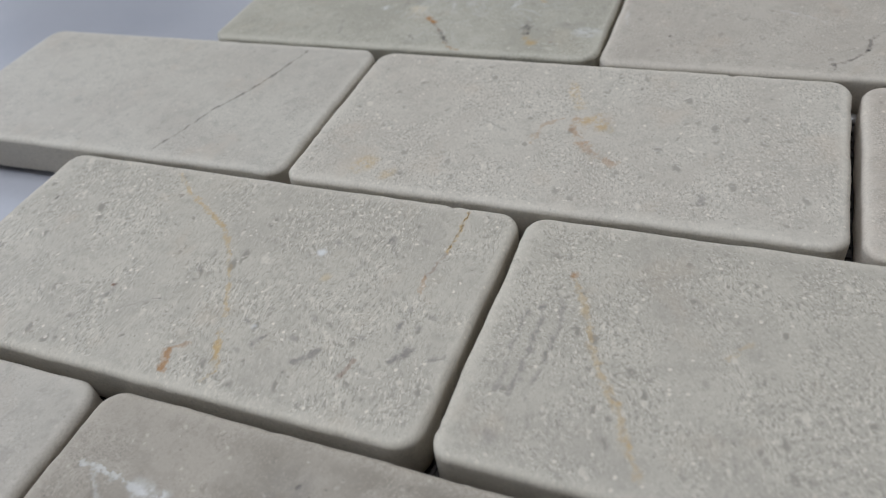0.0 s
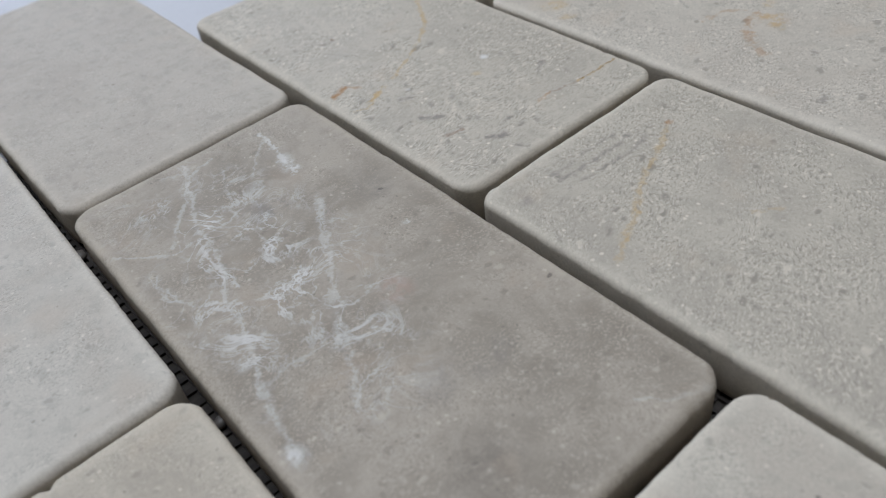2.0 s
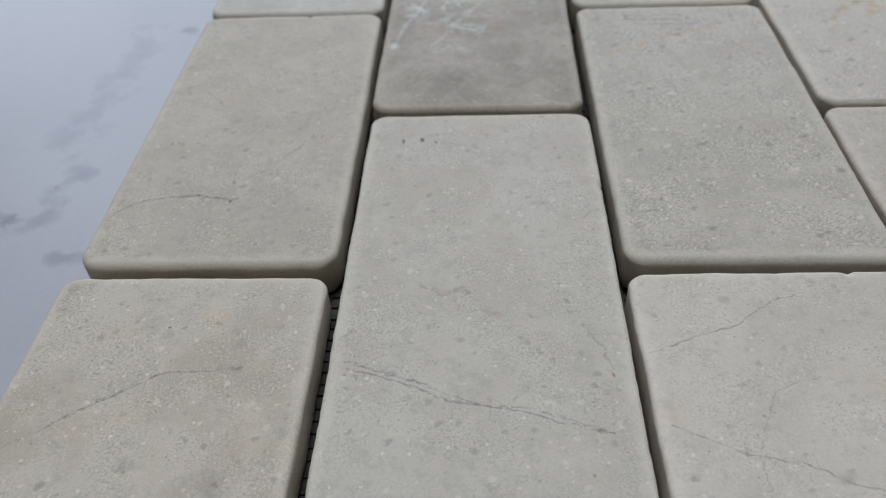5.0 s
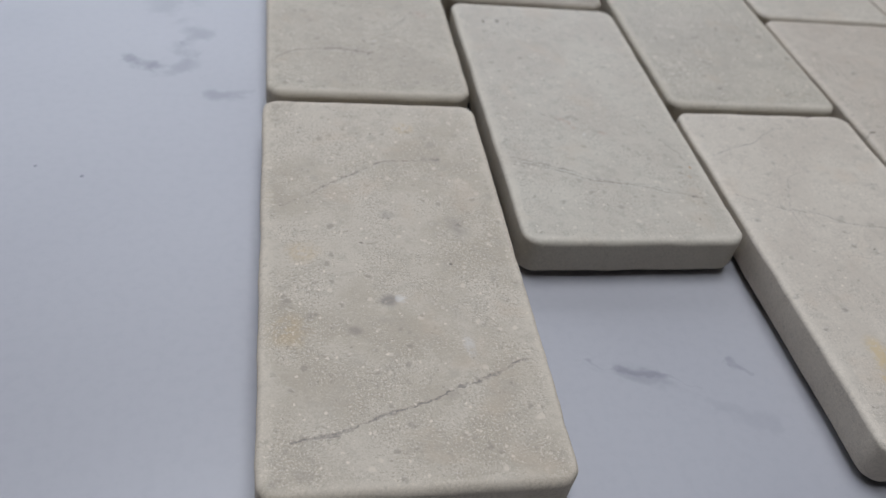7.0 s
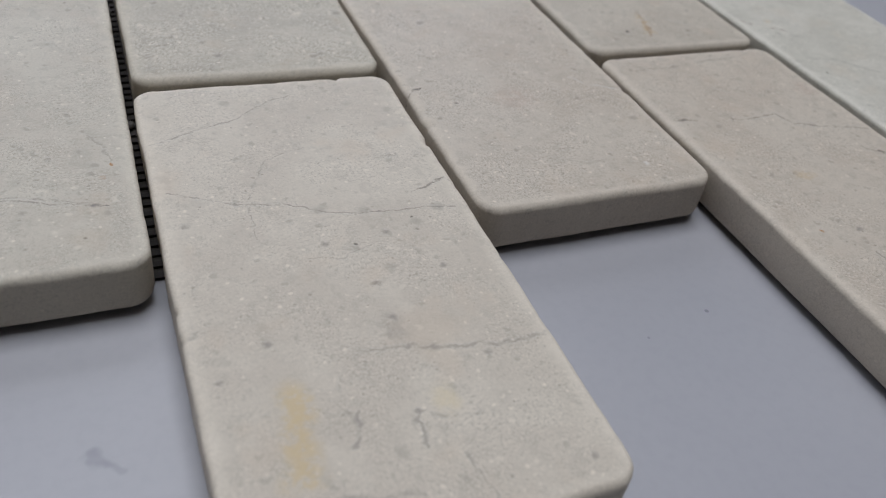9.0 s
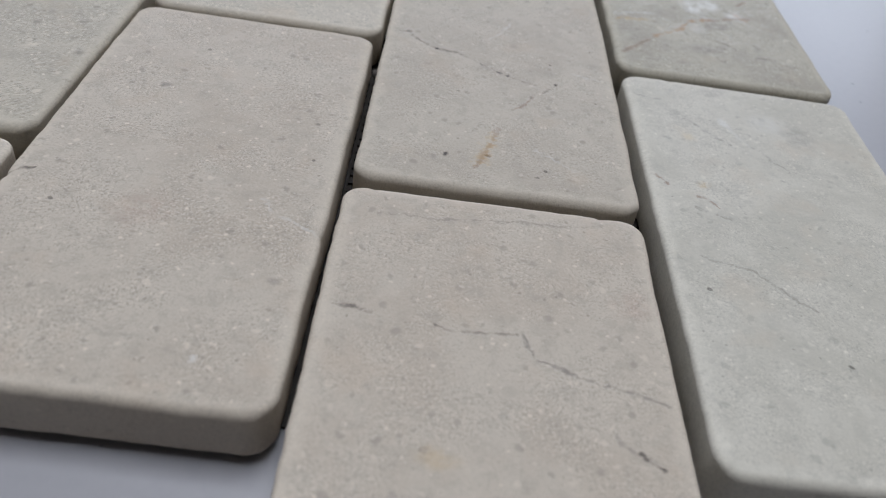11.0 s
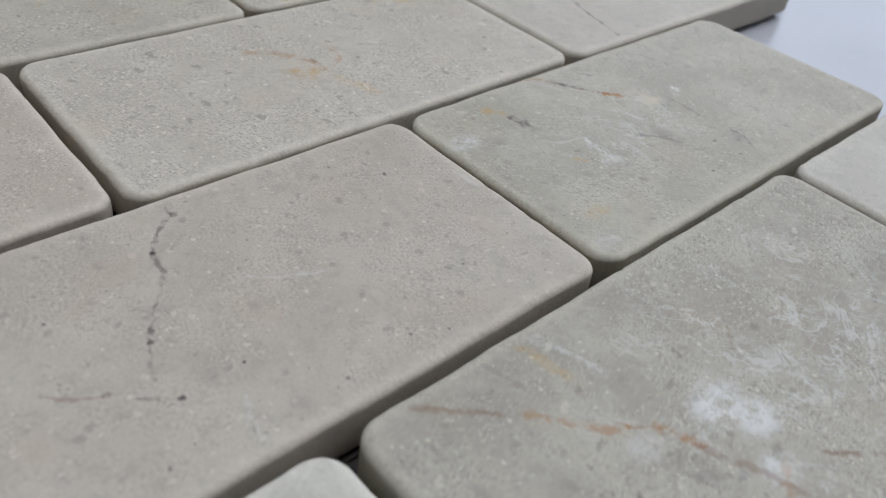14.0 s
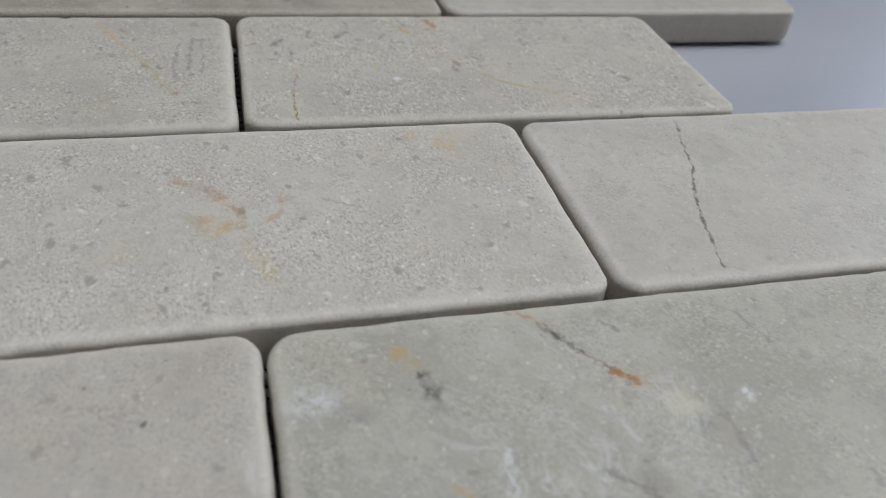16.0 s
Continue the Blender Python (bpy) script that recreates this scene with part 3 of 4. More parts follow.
MARKS_OF[2, 3] = dict(lines=(
    ('smoke', 0.75, 1, ((-13.9, -18.5), (-11.2, -19.9))),
    ('smoke', 0.75, 1.1, ((-15.1, -26.1), (-13.7, -27.8), (-12.3, -29.2))),
    ('brown', 0.5, 0.8, ((-15.8, -34.8), (-14.0, -35.1), (-12.6, -35.3))),
    ('smoke', 0.8, 1.3, ((-11.3, -40.5), (-10.1, -41.5), (-8.8, -42.5))),
    ('smoke', 0.6, 0.6, ((-5.8, -39.2), (-3.8, -39.5), (-1.8, -39.5))),
    ('smoke', 0.6, 0.9, ((-9.7, -46.3), (-8.4, -48.0))),
    ('smoke', 0.5, 0.7, ((-6.4, -13.3), (-9.8, -15.0))),
    ('smoke', 0.5, 0.8, ((14.0, -29.5), (10.3, -32.2))),
    ('smoke', 0.5, 0.8, ((3.5, -27.0), (6.4, -27.6))),
    ('ochre', 0.55, 0.8, ((22.4, 20.3), (17.5, 15.1), (13.5, 7.6), (10.0, 2.4))),
    ('ochre', 0.45, 0.7, ((10.0, 2.4), (3.6, -3.2), (-3.2, -7.3), (-9.6, -10.8))),
    ('ochre', 0.75, 0.9, ((-13.0, -12.1), (-16.1, -13.6), (-19.6, -15.3))),
    ('rust', 0.75, 1.1, ((-17.9, -6.0), (-20.2, -6.7), (-21.9, -7.1))),
    ('rust', 0.35, 0.7, ((-17.4, -6.6), (-15.8, -8.1))),
    ('ochre', 0.5, 0.6, ((-21.7, -14.4), (-20.2, -15.3))),
    ('grey', 0.51, 0.22, ((-13.2, 9.8), (-11.0, 6.2), (-8.6, 2.6))),
    ('smoke', 0.4, 0.5, ((-20.3, 16.4), (-14.0, 14.6), (-8.1, 12.7))),
    ('rust', 0.5, 0.6, ((6.4, -39.1), (2.7, -39.9))),
    ('smoke', 0.45, 0.5, ((-0.5, -39.7), (-7.0, -39.7))),
    ('ochre', 0.95, 0.5, ((23.8, -40.5), (18.7, -40.7), (12.5, -40.5))),
    ('dark', 0.85, 0.22, ((23.8, -40.5), (19.2, -40.7), (13.6, -40.5))),
    ('brown', 0.4, 0.5, ((12.5, -40.5), (8.6, -40.0), (6.4, -39.3))),
), spots=(
    ('white', 0.8, 7.8, -19.4, 1.3, 1.2, 0),
    ('brown', 0.9, -7.9, 13.1, 0.5, 0.6, 0),
    ('pale', 0.6, -10.3, -16.8, 1, 1, 0),
    ('yellow', 0.5, 2.3, -22.9, 1.5, 1.2, 0),
    ('smoke', 0.45, -6.0, -17.4, 1.4, 0.7, 70),
    ('smoke', 0.45, -11.0, -24.3, 1.4, 0.7, 70),
    ('smoke', 0.45, -6.4, -25.9, 1.4, 0.7, 70),
    ('smoke', 0.45, -8.3, -34.7, 1.4, 0.7, 70),
    ('smoke', 0.45, -1.4, -33.4, 1.4, 0.7, 70),
    ('smoke', 0.45, 1.7, -35.9, 1.4, 0.7, 70),
    ('smoke', 0.45, -4.1, -42.2, 1.4, 0.7, 70),
    ('smoke', 0.45, 10.7, -21.2, 1.4, 0.7, 70),
    ('smoke', 0.45, 14.7, -25.9, 1.4, 0.7, 70),
    ('smoke', 0.45, 14.2, -36.7, 1.4, 0.7, 70),
    ('smoke', 0.45, -1.5, 0.1, 1.4, 0.7, 70),
    ('smoke', 0.45, -15.3, -16.8, 1.4, 0.7, 70),
    ('smoke', 0.45, -1.3, -43.8, 1.4, 0.7, 70),
    ('smoke', 0.45, -14.2, -37.5, 1.4, 0.7, 70),
))
MARKS_OF[3, 1] = dict(lines=(
    ('dark', 0.8, 0.5, ((-24.3, -11.6), (-22.3, -9.8), (-20.7, -9.4))),
    ('pale', 0.45, 0.5, ((17.6, -12.9), (21.3, -15.0), (24.2, -15.8))),
    ('smoke', 0.3, 0.6, ((-3.7, -37.3), (-0.6, -39.4), (6.0, -40.6))),
    ('pale', 0.4, 0.5, ((14.1, -9.3), (16.2, -12.0))),
), spots=(
    ('smoke', 0.6, 10.5, -48.6, 1.2, 1, 0),
    ('white', 0.6, 13.0, -42.4, 0.8, 0.8, 0),
    ('dark', 0.5, -10.5, 18.9, 0.7, 0.6, 0),
    ('pink', 0.22, -2.4, -15.7, 7, 6, 20),
    ('smoke', 0.4, 19.9, -27.1, 1.4, 1, 0),
    ('dark', 0.6, -6.1, 34.2, 0.5, 0.6, 0),
    ('smoke', 0.7, -10.1, 19.5, 1.4, 1, 0),
    ('dark', 0.5, 18.6, 13.3, 0.7, 0.6, 0),
    ('smoke', 0.5, 24.1, 13.3, 1.6, 1, 0),
))
MARKS_OF[3, 2] = dict(lines=(
    ('rust', 0.36, 1.6, ((-9.7, -11.1), (-7.6, -7.7), (-4.7, -4.4))),
    ('ochre', 0.5, 2.2, ((1.3, -7.3), (4.1, -5.2), (2.8, -2.9))),
    ('rust', 0.42, 1.4, ((-3.8, -4.1), (-0.2, -1.6), (3.2, -1.6))),
    ('ochre', 0.5, 1.6, ((8.2, -1.0), (11.7, 0.3), (15.7, 2.4))),
    ('rust', 0.35, 0.9, ((3.5, 1.3), (0.4, 4.7), (-5.6, 5.5))),
    ('smoke', 0.6, 0.5, ((-3.7, -18.6), (-3.6, -16.8))),
    ('smoke', 0.4, 0.6, ((-2.1, 11.2), (0.6, 16.7))),
), spots=(
    ('ochre', 0.5, -17.8, 35.0, 4.5, 3, -30),
    ('ochre', 0.35, -20.0, 29.3, 3, 2, -30),
    ('rust', 0.2, 2.5, -4.9, 6, 4, -30),
    ('smoke', 0.5, -16.0, -27.5, 1.6, 1.4, 0),
    ('smoke', 0.6, -17.7, -27.3, 1.4, 1.2, 0),
    ('dark', 0.5, 16.1, -11.9, 0.5, 0.5, 0),
))
MARKS_OF[3, 3] = dict(lines=(
    ('dark', 0.7, 0.42, ((-22.0, -17.7), (-15.6, -19.6), (-6.7, -22.4), (2.8, -26.5))),
    ('dark', 0.75, 0.45, ((2.8, -26.7), (9.9, -29.1), (17.2, -31.4), (21.9, -32.2))),
    ('smoke', 0.35, 0.5, ((-6.8, -41.7), (0.3, -42.1))),
), spots=(
    ('smoke', 0.22, -7.2, 14.7, 1.8, 1.8, -0),
))
MARKS_OF[4, 1] = dict(lines=(
    ('dark', 0.55, 0.4, ((-22.7, 22.4), (-19.8, 22.2), (-17.0, 21.7))),
    ('dark', 0.5, 0.4, ((-8.5, 20.3), (-5.1, 19.9), (-1.4, 20.1), (3.7, 21.1))),
    ('grey', 0.5, 0.4, ((3.7, 21.1), (5.1, 16.9), (10.7, 14.5), (16.5, 13.2), (23.0, 11.5))),
    ('dark', 0.75, 0.5, ((17.7, 3.1), (19.2, 2.2), (20.6, 1.1))),
    ('smoke', 0.5, 0.5, ((-18.5, 42.9), (-5.9, 44.0), (6.2, 45.2), (17.8, 47.1))),
    ('grey', 0.4, 0.4, ((-10.9, -23.2), (-10.5, -24.7), (-10.2, -26.3))),
    ('smoke', 0.45, 0.5, ((15.4, 5.5), (17.0, 3.7))),
    ('smoke', 0.4, 0.5, ((-7.0, -26.2), (-5.9, -29.2))),
), spots=(
    ('rust', 0.9, -16.6, -15.4, 0.5, 0.6, 0),
    ('smoke', 0.7, -8.7, -17.3, 1.2, 1, 0),
    ('ochre', 0.25, -6.7, -0.4, 4, 2, 0),
    ('pink', 0.25, 20.3, 29.4, 5, 4, 0),
    ('dark', 0.5, -19.8, 22.3, 0.6, 0.6, 0),
    ('dark', 0.5, 3.1, 20.8, 0.6, 0.6, 0),
    ('smoke', 0.4, -16.2, 8.8, 0.9, 0.7, 0),
    ('smoke', 0.4, 1.1, 6.8, 0.9, 0.7, 0),
    ('smoke', 0.4, 8.2, -15.9, 0.9, 0.7, 0),
    ('smoke', 0.4, -11.6, -5.9, 0.9, 0.7, 0),
    ('smoke', 0.4, 4.0, -6.9, 0.9, 0.7, 0),
))
MARKS_OF[4, 2] = dict(lines=(
    ('dark', 0.51, 0.55, ((-21.9, 4.1), (-19.7, 4.1), (-15.5, -0.9), (-13.0, -2.1), (-8.7, -3.1), (-6.7, -4.1))),
    ('grey', 0.51, 0.36, ((-6.7, -4.1), (-3.2, -6.6), (0.5, -9.2))),
    ('dark', 0.48, 0.5, ((-0.4, -8.8), (2.5, -10.0), (7.7, -11.8))),
    ('brown', 0.5, 0.5, ((3.1, -22.4), (5.4, -19.3), (6.9, -17.0))),
    ('dark', 0.41, 0.4, ((8.9, -14.8), (11.8, -10.7))),
    ('brown', 0.45, 0.9, ((-3.8, -43.7), (-2.5, -40.4), (-1.7, -36.2), (-0.3, -30.9))),
    ('ochre', 0.35, 2, ((-3.2, -42.1), (-2.1, -37.8), (-1.1, -33.5))),
    ('pale', 0.5, 0.5, ((-2.0, 5.4), (0.3, 9.9), (2.7, 14.5))),
    ('pale', 0.45, 0.5, ((15.0, -5.6), (18.7, -6.0), (22.0, -5.9))),
    ('pale', 0.4, 0.6, ((6.6, -35.7), (9.7, -37.4), (13.4, -40.9))),
    ('pale', 0.5, 0.5, ((-6.9, 47.2), (-3.9, 48.0), (-0.0, 48.0))),
), spots=(
    ('dark', 0.9, -9.6, -40.9, 0.8, 0.8, 0),
    ('dark', 0.9, 8.5, -42.6, 0.7, 0.7, 0),
    ('dark', 0.9, 6.7, -44.6, 0.5, 0.5, 0),
    ('dark', 0.9, -8.1, -18.8, 0.6, 0.6, 0),
    ('dark', 0.9, 11.0, -2.5, 0.5, 0.5, 0),
    ('dark', 0.9, -18.0, 30.4, 0.5, 0.5, 0),
    ('dark', 0.9, -19.8, 4.5, 0.9, 0.9, 0),
    ('dark', 0.9, -13.4, -1.9, 0.6, 0.6, 0),
    ('dark', 0.9, 1.8, -9.7, 0.7, 0.7, 0),
    ('dark', 0.9, 6.4, -17.3, 0.7, 0.7, 0),
    ('dark', 0.9, 11.8, -10.7, 0.6, 0.6, 0),
    ('dark', 0.9, -2.0, -39.8, 0.7, 0.7, 0),
    ('dark', 0.9, 20.4, 6.4, 0.5, 0.5, 0),
    ('dark', 0.9, 2.0, -20.4, 0.4, 0.4, 0),
    ('dark', 0.9, 19.4, -16.0, 0.45, 0.45, 0),
    ('smoke', 0.35, -2.7, -8.1, 1.6, 1, 0),
    ('smoke', 0.35, 3.1, 3.9, 1.6, 1, 0),
    ('smoke', 0.35, -15.0, -9.2, 1.6, 1, 0),
    ('smoke', 0.35, -6.3, -29.1, 1.6, 1, 0),
    ('smoke', 0.35, 14.1, -25.5, 1.6, 1, 0),
))
MARKS_OF[4, 3] = dict(lines=(
    ('rust', 0.55, 0.7, ((-23.7, -18.0), (-22.2, -15.2), (-20.4, -13.5))),
    ('dark', 0.75, 0.7, ((-20.5, -14.0), (-18.3, -12.5), (-15.4, -10.5))),
    ('brown', 0.6, 0.7, ((-15.4, -10.5), (-12.8, -8.3), (-11.1, -7.2))),
    ('rust', 0.9, 1, ((-11.3, -7.7), (-10.0, -6.3), (-9.0, -5.5))),
    ('dark', 0.55, 0.9, ((-15.0, -32.3), (-12.9, -31.5), (-10.8, -30.9))),
    ('white', 0.5, 0.8, ((-1.7, -25.0), (2.0, -25.4), (5.0, -25.8))),
    ('smoke', 0.7, 0.7, ((2.9, -14.7), (5.6, -11.5), (9.0, -9.0))),
    ('dark', 0.45, 0.6, ((11.7, 3.8), (14.4, 4.1), (17.3, 2.1))),
    ('dark', 0.4, 0.6, ((-20.2, -5.7), (-17.9, -3.8))),
    ('ochre', 0.6, 0.7, ((2.0, -32.2), (2.9, -30.9), (4.4, -30.0))),
    ('smoke', 0.5, 0.6, ((-3.6, 3.2), (1.0, 3.5), (4.6, 3.3))),
    ('smoke', 0.45, 0.6, ((-24.0, 9.0), (-18.4, 15.0), (-12.3, 16.5))),
    ('pale', 0.5, 0.7, ((-5.7, -10.9), (-0.7, -9.0))),
), spots=(
    ('ochre', 0.6, -18.6, -34.2, 2.2, 2, 0),
    ('ochre', 0.4, -16.6, -32.5, 2.2, 1.5, 0),
    ('dark', 0.75, -11.7, -31.1, 1.2, 2.2, 30),
    ('dark', 0.6, -14.4, -31.7, 1.2, 1.6, 30),
    ('white', 0.95, -4.6, 7.8, 1.6, 2.2, 30),
    ('white', 0.6, -12.4, -45.7, 3, 4.5, 0),
    ('white', 0.5, 5.6, -25.7, 2, 3, 0),
    ('pale', 0.4, 20.3, -45.2, 3, 5, 0),
    ('cream', 0.5, -4.9, -1.0, 3, 4, 0),
    ('ochre', 0.35, 14.6, -40.7, 2, 4, 0),
    ('dark', 0.5, 12.1, -2.9, 0.6, 0.8, 0),
    ('dark', 0.5, 18.0, -2.5, 0.5, 0.6, 0),
    ('smoke', 0.4, -9.8, -41.6, 3, 4, 0),
    ('smoke', 0.4, 5.9, -9.7, 5, 3, 0),
    ('smoke', 0.35, -24.0, -29.6, 3, 4, 0),
    ('smoke', 0.35, 14.3, 3.6, 3, 4, 0),
    ('brown', 0.5, -17.9, -38.1, 0.7, 0.9, 0),
))
MARKS_OF[5, 1] = dict(lines=(
    ('brown', 0.7, 0.6, ((-23.4, 13.0), (-22.1, 11.7), (-21.1, 10.3))),
    ('brown', 0.55, 0.6, ((-16.1, 7.0), (-14.6, 6.8), (-12.8, 4.6))),
    ('smoke', 0.5, 0.6, ((-12.3, 32.1), (-8.9, 28.7), (-5.2, 24.8))),
    ('smoke', 0.5, 0.6, ((-21.9, 41.1), (-18.5, 40.3))),
    ('smoke', 0.4, 0.6, ((-1.3, 26.1), (1.8, 21.7), (3.8, 18.9))),
    ('pale', 0.5, 0.8, ((-6.2, 36.0), (-4.3, 31.0), (-2.1, 26.6))),
    ('smoke', 0.5, 0.5, ((-18.8, -9.2), (-10.9, -11.1), (-2.9, -19.0))),
    ('smoke', 0.5, 0.5, ((-17.2, 4.0), (-11.6, 1.8))),
), spots=(
    ('white', 0.6, -5.8, 34.3, 1.2, 2, 0),
    ('smoke', 0.35, -6.0, 46.4, 4, 3, 30),
    ('smoke', 0.3, -14.6, 34.5, 3, 5, 30),
    ('pale', 0.45, 3.8, 36.1, 6, 5, 30),
    ('smoke', 0.3, 9.7, 32.8, 5, 6, 0),
    ('cream', 0.35, -14.1, 27.2, 2, 2, 0),
    ('brown', 0.9, -26.3, 10.3, 0.9, 1.2, 0),
    ('ochre', 0.35, -14.3, 11.0, 2, 1.5, 0),
))
MARKS_OF[5, 2] = dict(lines=(
    ('rust', 0.5, 1, ((-14.0, -31.8), (-10.5, -28.9), (-6.6, -25.3), (-5.0, -22.6))),
    ('rust', 0.6, 1.1, ((-5.0, -22.6), (-2.0, -18.7), (1.9, -17.6))),
    ('brown', 0.45, 1, ((2.0, -18.0), (6.4, -15.9), (10.2, -13.8), (15.2, -13.2))),
    ('rust', 0.4, 0.8, ((9.5, -11.0), (10.9, -12.7), (12.3, -14.8))),
    ('brown', 0.5, 0.8, ((-23.0, -42.0), (-20.7, -39.3), (-16.0, -34.0))),
    ('brown', 0.55, 0.8, ((12.1, -5.5), (15.6, -1.7), (19.1, 2.7))),
    ('dark', 0.5, 0.4, ((1.2, -28.9), (3.6, -30.3), (5.8, -32.4))),
    ('dark', 0.5, 0.4, ((9.8, -35.5), (12.1, -35.7), (14.1, -36.0))),
    ('ochre', 0.35, 1.2, ((-21.7, -24.1), (-17.5, -23.4), (-13.4, -22.6))),
    ('pale', 0.5, 1.2, ((-22.3, -21.8), (-17.3, -19.8), (-13.2, -18.4))),
    ('smoke', 0.45, 0.8, ((-18.4, -44.0), (-13.8, -43.0), (-7.1, -43.2))),
    ('smoke', 0.4, 0.8, ((-25.1, -31.0), (-22.2, -30.2), (-17.2, -29.1))),
    ('brown', 0.35, 0.7, ((-7.0, 2.7), (-4.3, -0.4))),
    ('dark', 0.35, 0.5, ((-11.2, 46.2), (-8.0, 48.0))),
    ('smoke', 0.45, 0.7, ((16.7, -37.9), (18.9, -38.0), (20.7, -38.9))),
), spots=(
    ('white', 0.85, -0.6, -10.6, 4.5, 6.5, 20),
    ('white', 0.8, 3.9, -8.2, 4, 5, 0),
    ('white', 0.7, 9.6, -12.6, 3.2, 3.2, 0),
    ('pale', 0.5, -1.8, -23.8, 3, 4, 0),
    ('smoke', 0.45, 1.8, 38.6, 8, 14, 10),
    ('smoke', 0.4, -1.2, -33.9, 9, 4, 20),
    ('smoke', 0.35, -9.9, -51.6, 8, 5, 20),
    ('smoke', 0.4, 3.9, -20.8, 6, 3, 20),
    ('smoke', 0.35, -29.2, -4.6, 5, 9, 20),
))
TILES = [
    dict(column=0, row=1, label="warm beige marble tile with two fine grey cracks", tone=srgb(204, 198, 188), second=srgb(187, 180, 168), fleck=0.7, blot=0.4),
    dict(column=0, row=2, label="beige marble tile with a short grey hairline", tone=srgb(197, 192, 182), second=srgb(187, 181, 171), fleck=0.6),
    dict(column=0, row=3, label="pale off-white marble tile", tone=srgb(203, 201, 196), second=srgb(194, 190, 184), fleck=0.5),
    dict(column=1, row=1, label="pale marble tile with a grey crack across it", tone=srgb(203, 200, 192), second=srgb(196, 191, 183), fleck=0.6, chips=((-10.3, 48.5, 1.5), (-14.1, 48.6, 1.3))),
    dict(column=1, row=2, label="grey-brown marble tile with a web of white veins", tone=srgb(180, 174, 165), second=srgb(152, 146, 137), fleck=0.6, blot=0.4, web=(1.0, -8, 12, 22, 46)),
    dict(column=1, row=3, label="smooth pale marble tile", tone=srgb(194, 190, 183), second=srgb(188, 183, 176), fleck=0.35),
    dict(column=2, row=1, label="off-white marble tile with grey cracks and yellow stains", tone=srgb(211, 206, 198), second=srgb(203, 197, 189), fleck=0.5, blot=0.6, chips=((23.0, 14.2, 1.2), (23.9, 10.9, 1), (24.1, -8.8, 0.9))),
    dict(column=2, row=2, label="grey flecked marble tile with a rusty line", tone=srgb(197, 193, 184), second=srgb(186, 182, 174), fleck=0.85, streak=(-60, 1.8)),
    dict(column=2, row=3, label="grey fossil-flecked marble tile with rust marks and a cracked corner", tone=srgb(200, 196, 187), second=srgb(190, 186, 178), fleck=0.95, streak=(-82, 2.6), chips=((24.0, -40.3, 0.9),)),
    dict(column=3, row=1, label="pinkish beige marble tile with a nicked edge", tone=srgb(202, 196, 188), second=srgb(193, 185, 176), fleck=0.7, chips=((-24.3, -11.6, 1.1), (24.1, -16.3, 1.3))),
    dict(column=3, row=2, label="light grey marble tile with orange stains", tone=srgb(206, 202, 194), second=srgb(198, 193, 185), fleck=0.8, streak=(-75, 1.8)),
    dict(column=3, row=3, label="pale marble tile with a long hairline crack", tone=srgb(204, 201, 194), second=srgb(196, 192, 185), fleck=0.4),
    dict(column=4, row=1, label="pinkish beige marble tile with a broken dark vein", tone=srgb(203, 197, 189), second=srgb(197, 189, 180), fleck=0.55),
    dict(column=4, row=2, label="grey marble tile with a dotted dark vein", tone=srgb(198, 193, 185), second=srgb(190, 184, 176), fleck=0.6, chips=((-6.7, 48.6, 1),)),
    dict(column=4, row=3, label="greenish grey marble tile with dark and white marks", tone=srgb(192, 190, 180), second=srgb(178, 176, 166), fleck=0.6, streak=(-40, 1.5), blot=0.45, web=(0.4, -4, -16, 24, 34)),
    dict(column=5, row=1, label="whitish marble tile with brown hairlines", tone=srgb(210, 210, 205), second=srgb(198, 198, 192), fleck=0.45),
    dict(column=5, row=2, label="mottled grey marble tile with rusty veins and white patches", tone=srgb(188, 186, 177), second=srgb(170, 167, 159), fleck=0.75, streak=(25, 2.2), blot=0.4, web=(0.55, 0, 4, 30, 52)),
    dict(column=5, row=3, label="plain off-white marble tile", tone=srgb(206, 205, 200), second=srgb(198, 196, 190), fleck=0.35),
]


# how each tile was set: shift in mm, turn in degrees, growth in mm
SET = {
    (0, 1): ((-1.32, -1.20), -0.39, (0, 0)), (0, 2): ((-0.27, 0.35), -0.05, (0, 1.2)), (0, 3): ((0.17, 0.20), -0.69, (0, 0)),
    (1, 1): ((-0.00, -0.15), -0.31, (0, 0)), (1, 2): ((-0.00, 0.45), -0.53, (0, 0)), (1, 3): ((0.14, -0.30), 0.16, (0, 0)),
    (2, 1): ((-0.25, -1.30), 0.15, (0, 0)), (2, 2): ((0.34, 0.20), -0.26, (0, 1.2)), (2, 3): ((0.57, 0.30), -0.38, (0, 0)),
    (3, 1): ((-0.34, 0.24), 0.12, (0, 0)), (3, 2): ((0.26, 0.19), 0.13, (0, 0)), (3, 3): ((0.38, -0.50), 0.28, (0, 0)),
    (4, 1): ((-0.15, -0.71), 0.49, (0, 0)), (4, 2): ((-0.20, 0.40), 0.24, (0, 0.5)), (4, 3): ((0.08, -0.40), 0.26, (0, -0.3)),
    (5, 1): ((0.68, 0.84), 0.46, (0, 0)), (5, 2): ((-0.26, 1.42), 0.43, (0, 0)), (5, 3): ((-0.00, 0.80), 0.00, (0, 0)),
}


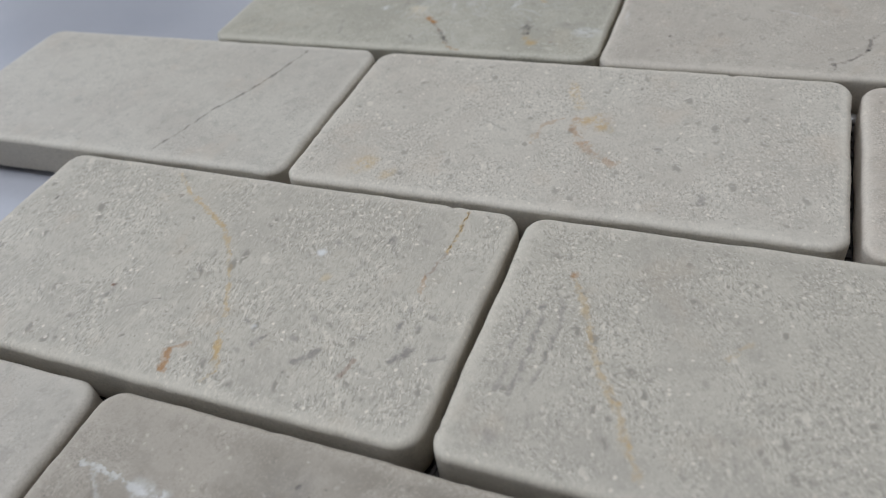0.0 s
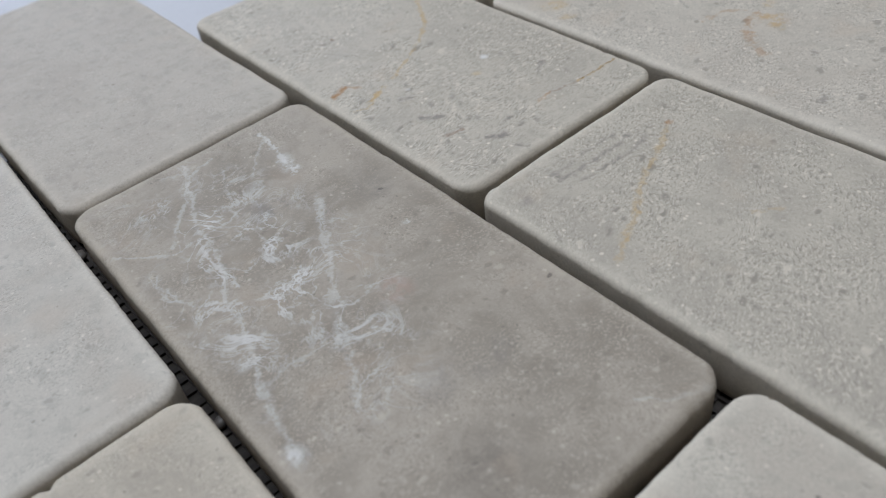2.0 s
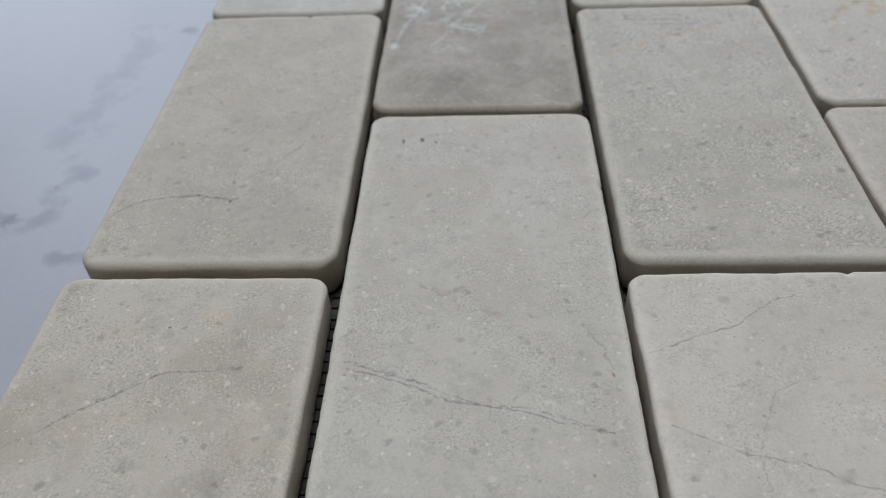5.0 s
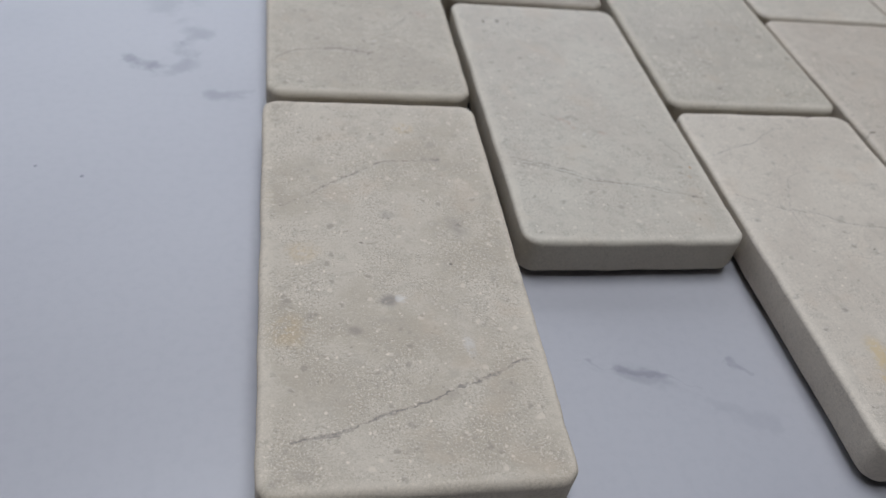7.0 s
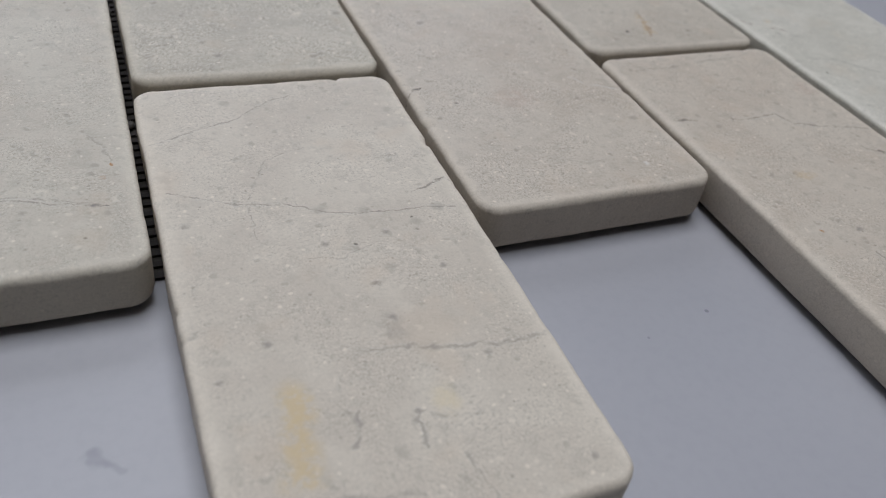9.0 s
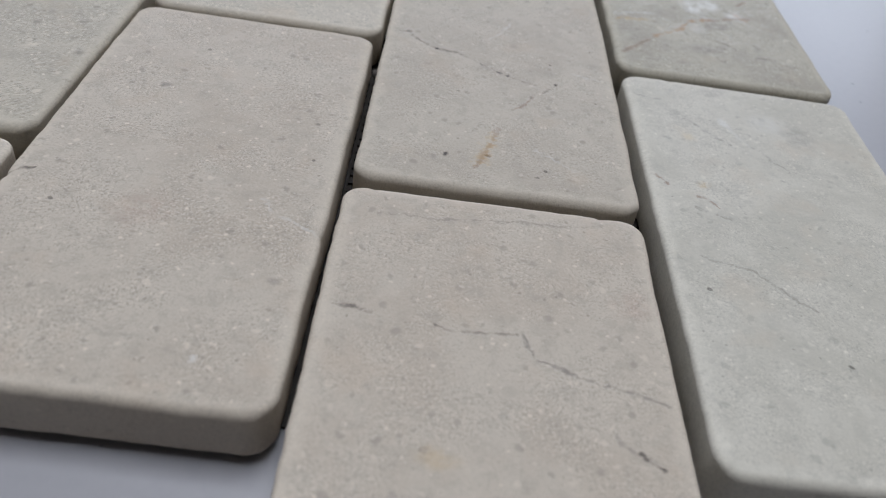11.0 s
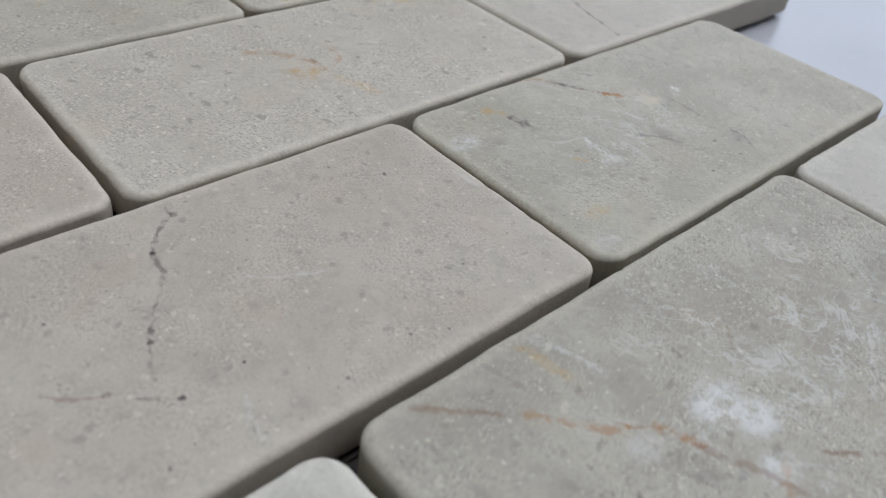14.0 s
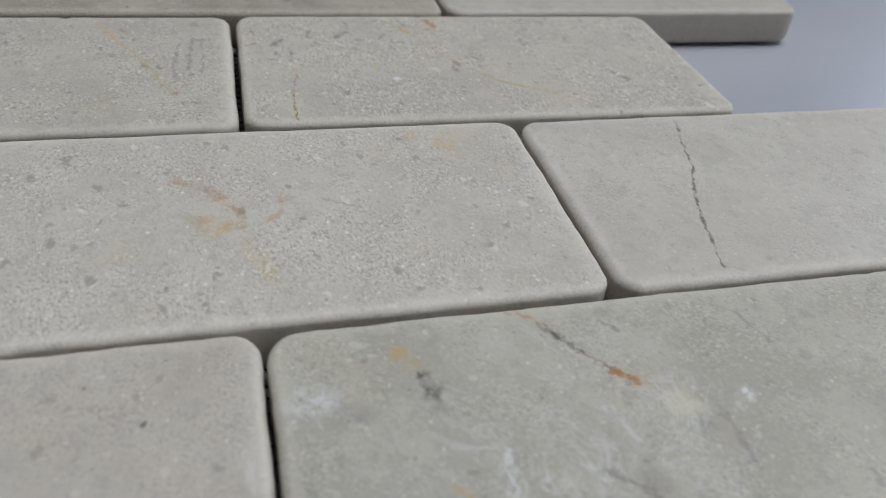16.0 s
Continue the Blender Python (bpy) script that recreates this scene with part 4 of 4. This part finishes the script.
def tile(column, row, label, chips=(), **look_of):
    """column 0 to 5 from west, row 1 to 3 from south."""
    shift, turn, grow = SET.get((column, row), ((0, 0), 0, (0, 0)))
    seed = column * 3 + row
    rng = random.Random(seed)
    half_x, half_y = (WIDE - GAP + grow[0] / 1000) / 2, (LONG - GAP + grow[1] / 1000) / 2
    x = (column + 0.5) * WIDE + shift[0] / 1000
    y = (row - 0.5 + 0.5 * (column % 2)) * LONG + shift[1] / 1000
    bm = tile_mesh(rng, half_x, half_y, [(a / 1000, b / 1000, c / 1000) for a, b, c in chips])
    ob = part("tile", bm, stone(seed, **MARKS_OF.get((column, row), {}), **look_of), sheet, label, smooth=True)
    ob.matrix_basis = pose(x, y, 0, 0, 0, turn)
    return ob


for args in TILES:
    tile(**args)


def net():
    """The fibre net that holds the tiles together, where it crosses the joints."""
    bm = bmesh.new()
    rng = random.Random(5)
    for column in range(1, 6):
        x, y = column * WIDE, LONG * 0.5 + 0.008
        for side in (-0.0011, 0.0012):
            box(bm, x + side - 0.0003, x + side + 0.0003, y - 0.001, LONG * 3 - 0.006, 0.00035, 0.0009)
        while y < LONG * 3 - 0.006:
            wide = 0.0004 + rng.uniform(0, 0.00025)
            box(bm, x - 0.004, x + 0.004, y - wide, y + wide, 0.0002, 0.0007)
            y += 0.0026 + rng.uniform(-0.0003, 0.0003)
    for column in range(6):
        for row in (1, 2):
            y, x = (row + 0.5 * (column % 2)) * LONG, column * WIDE + 0.003
            for side in (-0.0011, 0.0012):
                box(bm, x, x + WIDE - 0.006, y + side - 0.0003, y + side + 0.0003, 0.00035, 0.0009)
            while x < (column + 1) * WIDE - 0.003:
                box(bm, x - 0.0005, x + 0.0005, y - 0.004, y + 0.004, 0.0002, 0.0007)
                x += 0.0026
    # added sheet beneath the net: its dark brown stands in for shade in the joints
    film = bmesh.new()
    for column in range(1, 6):
        box(film, column * WIDE - 0.004, column * WIDE + 0.004, LONG * 0.5 + 0.008, LONG * 3 - 0.008, 0.0, 0.00018)
    for column in range(6):
        for row in (1, 2):
            y = (row + 0.5 * (column % 2)) * LONG
            box(film, column * WIDE + 0.0041, (column + 1) * WIDE - 0.0041, y - 0.004, y + 0.005, 0.0, 0.00018)
    part("joint_shade_film", film, FILM, sheet, "dark brown film under the joints, standing in for the shade there")
    tagged(part("mesh_backing", bm, NET, sheet, "brown fibre mesh backing between the tiles"), kind="stuff")


net()


def glue():
    """Set drops of grey glue where the joints meet."""
    bm = bmesh.new()
    bmesh.ops.create_icosphere(bm, subdivisions=2, radius=0.0016)
    for v in bm.verts:
        v.co *= 1 + 0.35 * noise.noise(v.co * 900)
        v.co.z = max(v.co.z, -0.0004) * 0.9
    first = part("glue_drop", bm, GLUE, sheet, "dried drop of grey glue", smooth=True)
    rng = random.Random(8)
    spots = [(column * WIDE, (row + 0.5 * (side % 2)) * LONG) for column in range(1, 6) for row in (1, 2) for side in (column, column - 1)]
    for count, (x, y) in enumerate(spots):
        ob = first if count == 0 else new("glue_drop", first.data)
        ob.parent = sheet
        if count:
            tagged(ob, "dried drop of grey glue")
        size = rng.uniform(0.6, 1.0)
        ob.matrix_basis = pose(x + rng.uniform(-0.001, 0.001), y + rng.uniform(-0.001, 0.002), 0.001, 0, 0, rng.uniform(0, 360)) @ Matrix.Diagonal((size, size, size, 1))


glue()
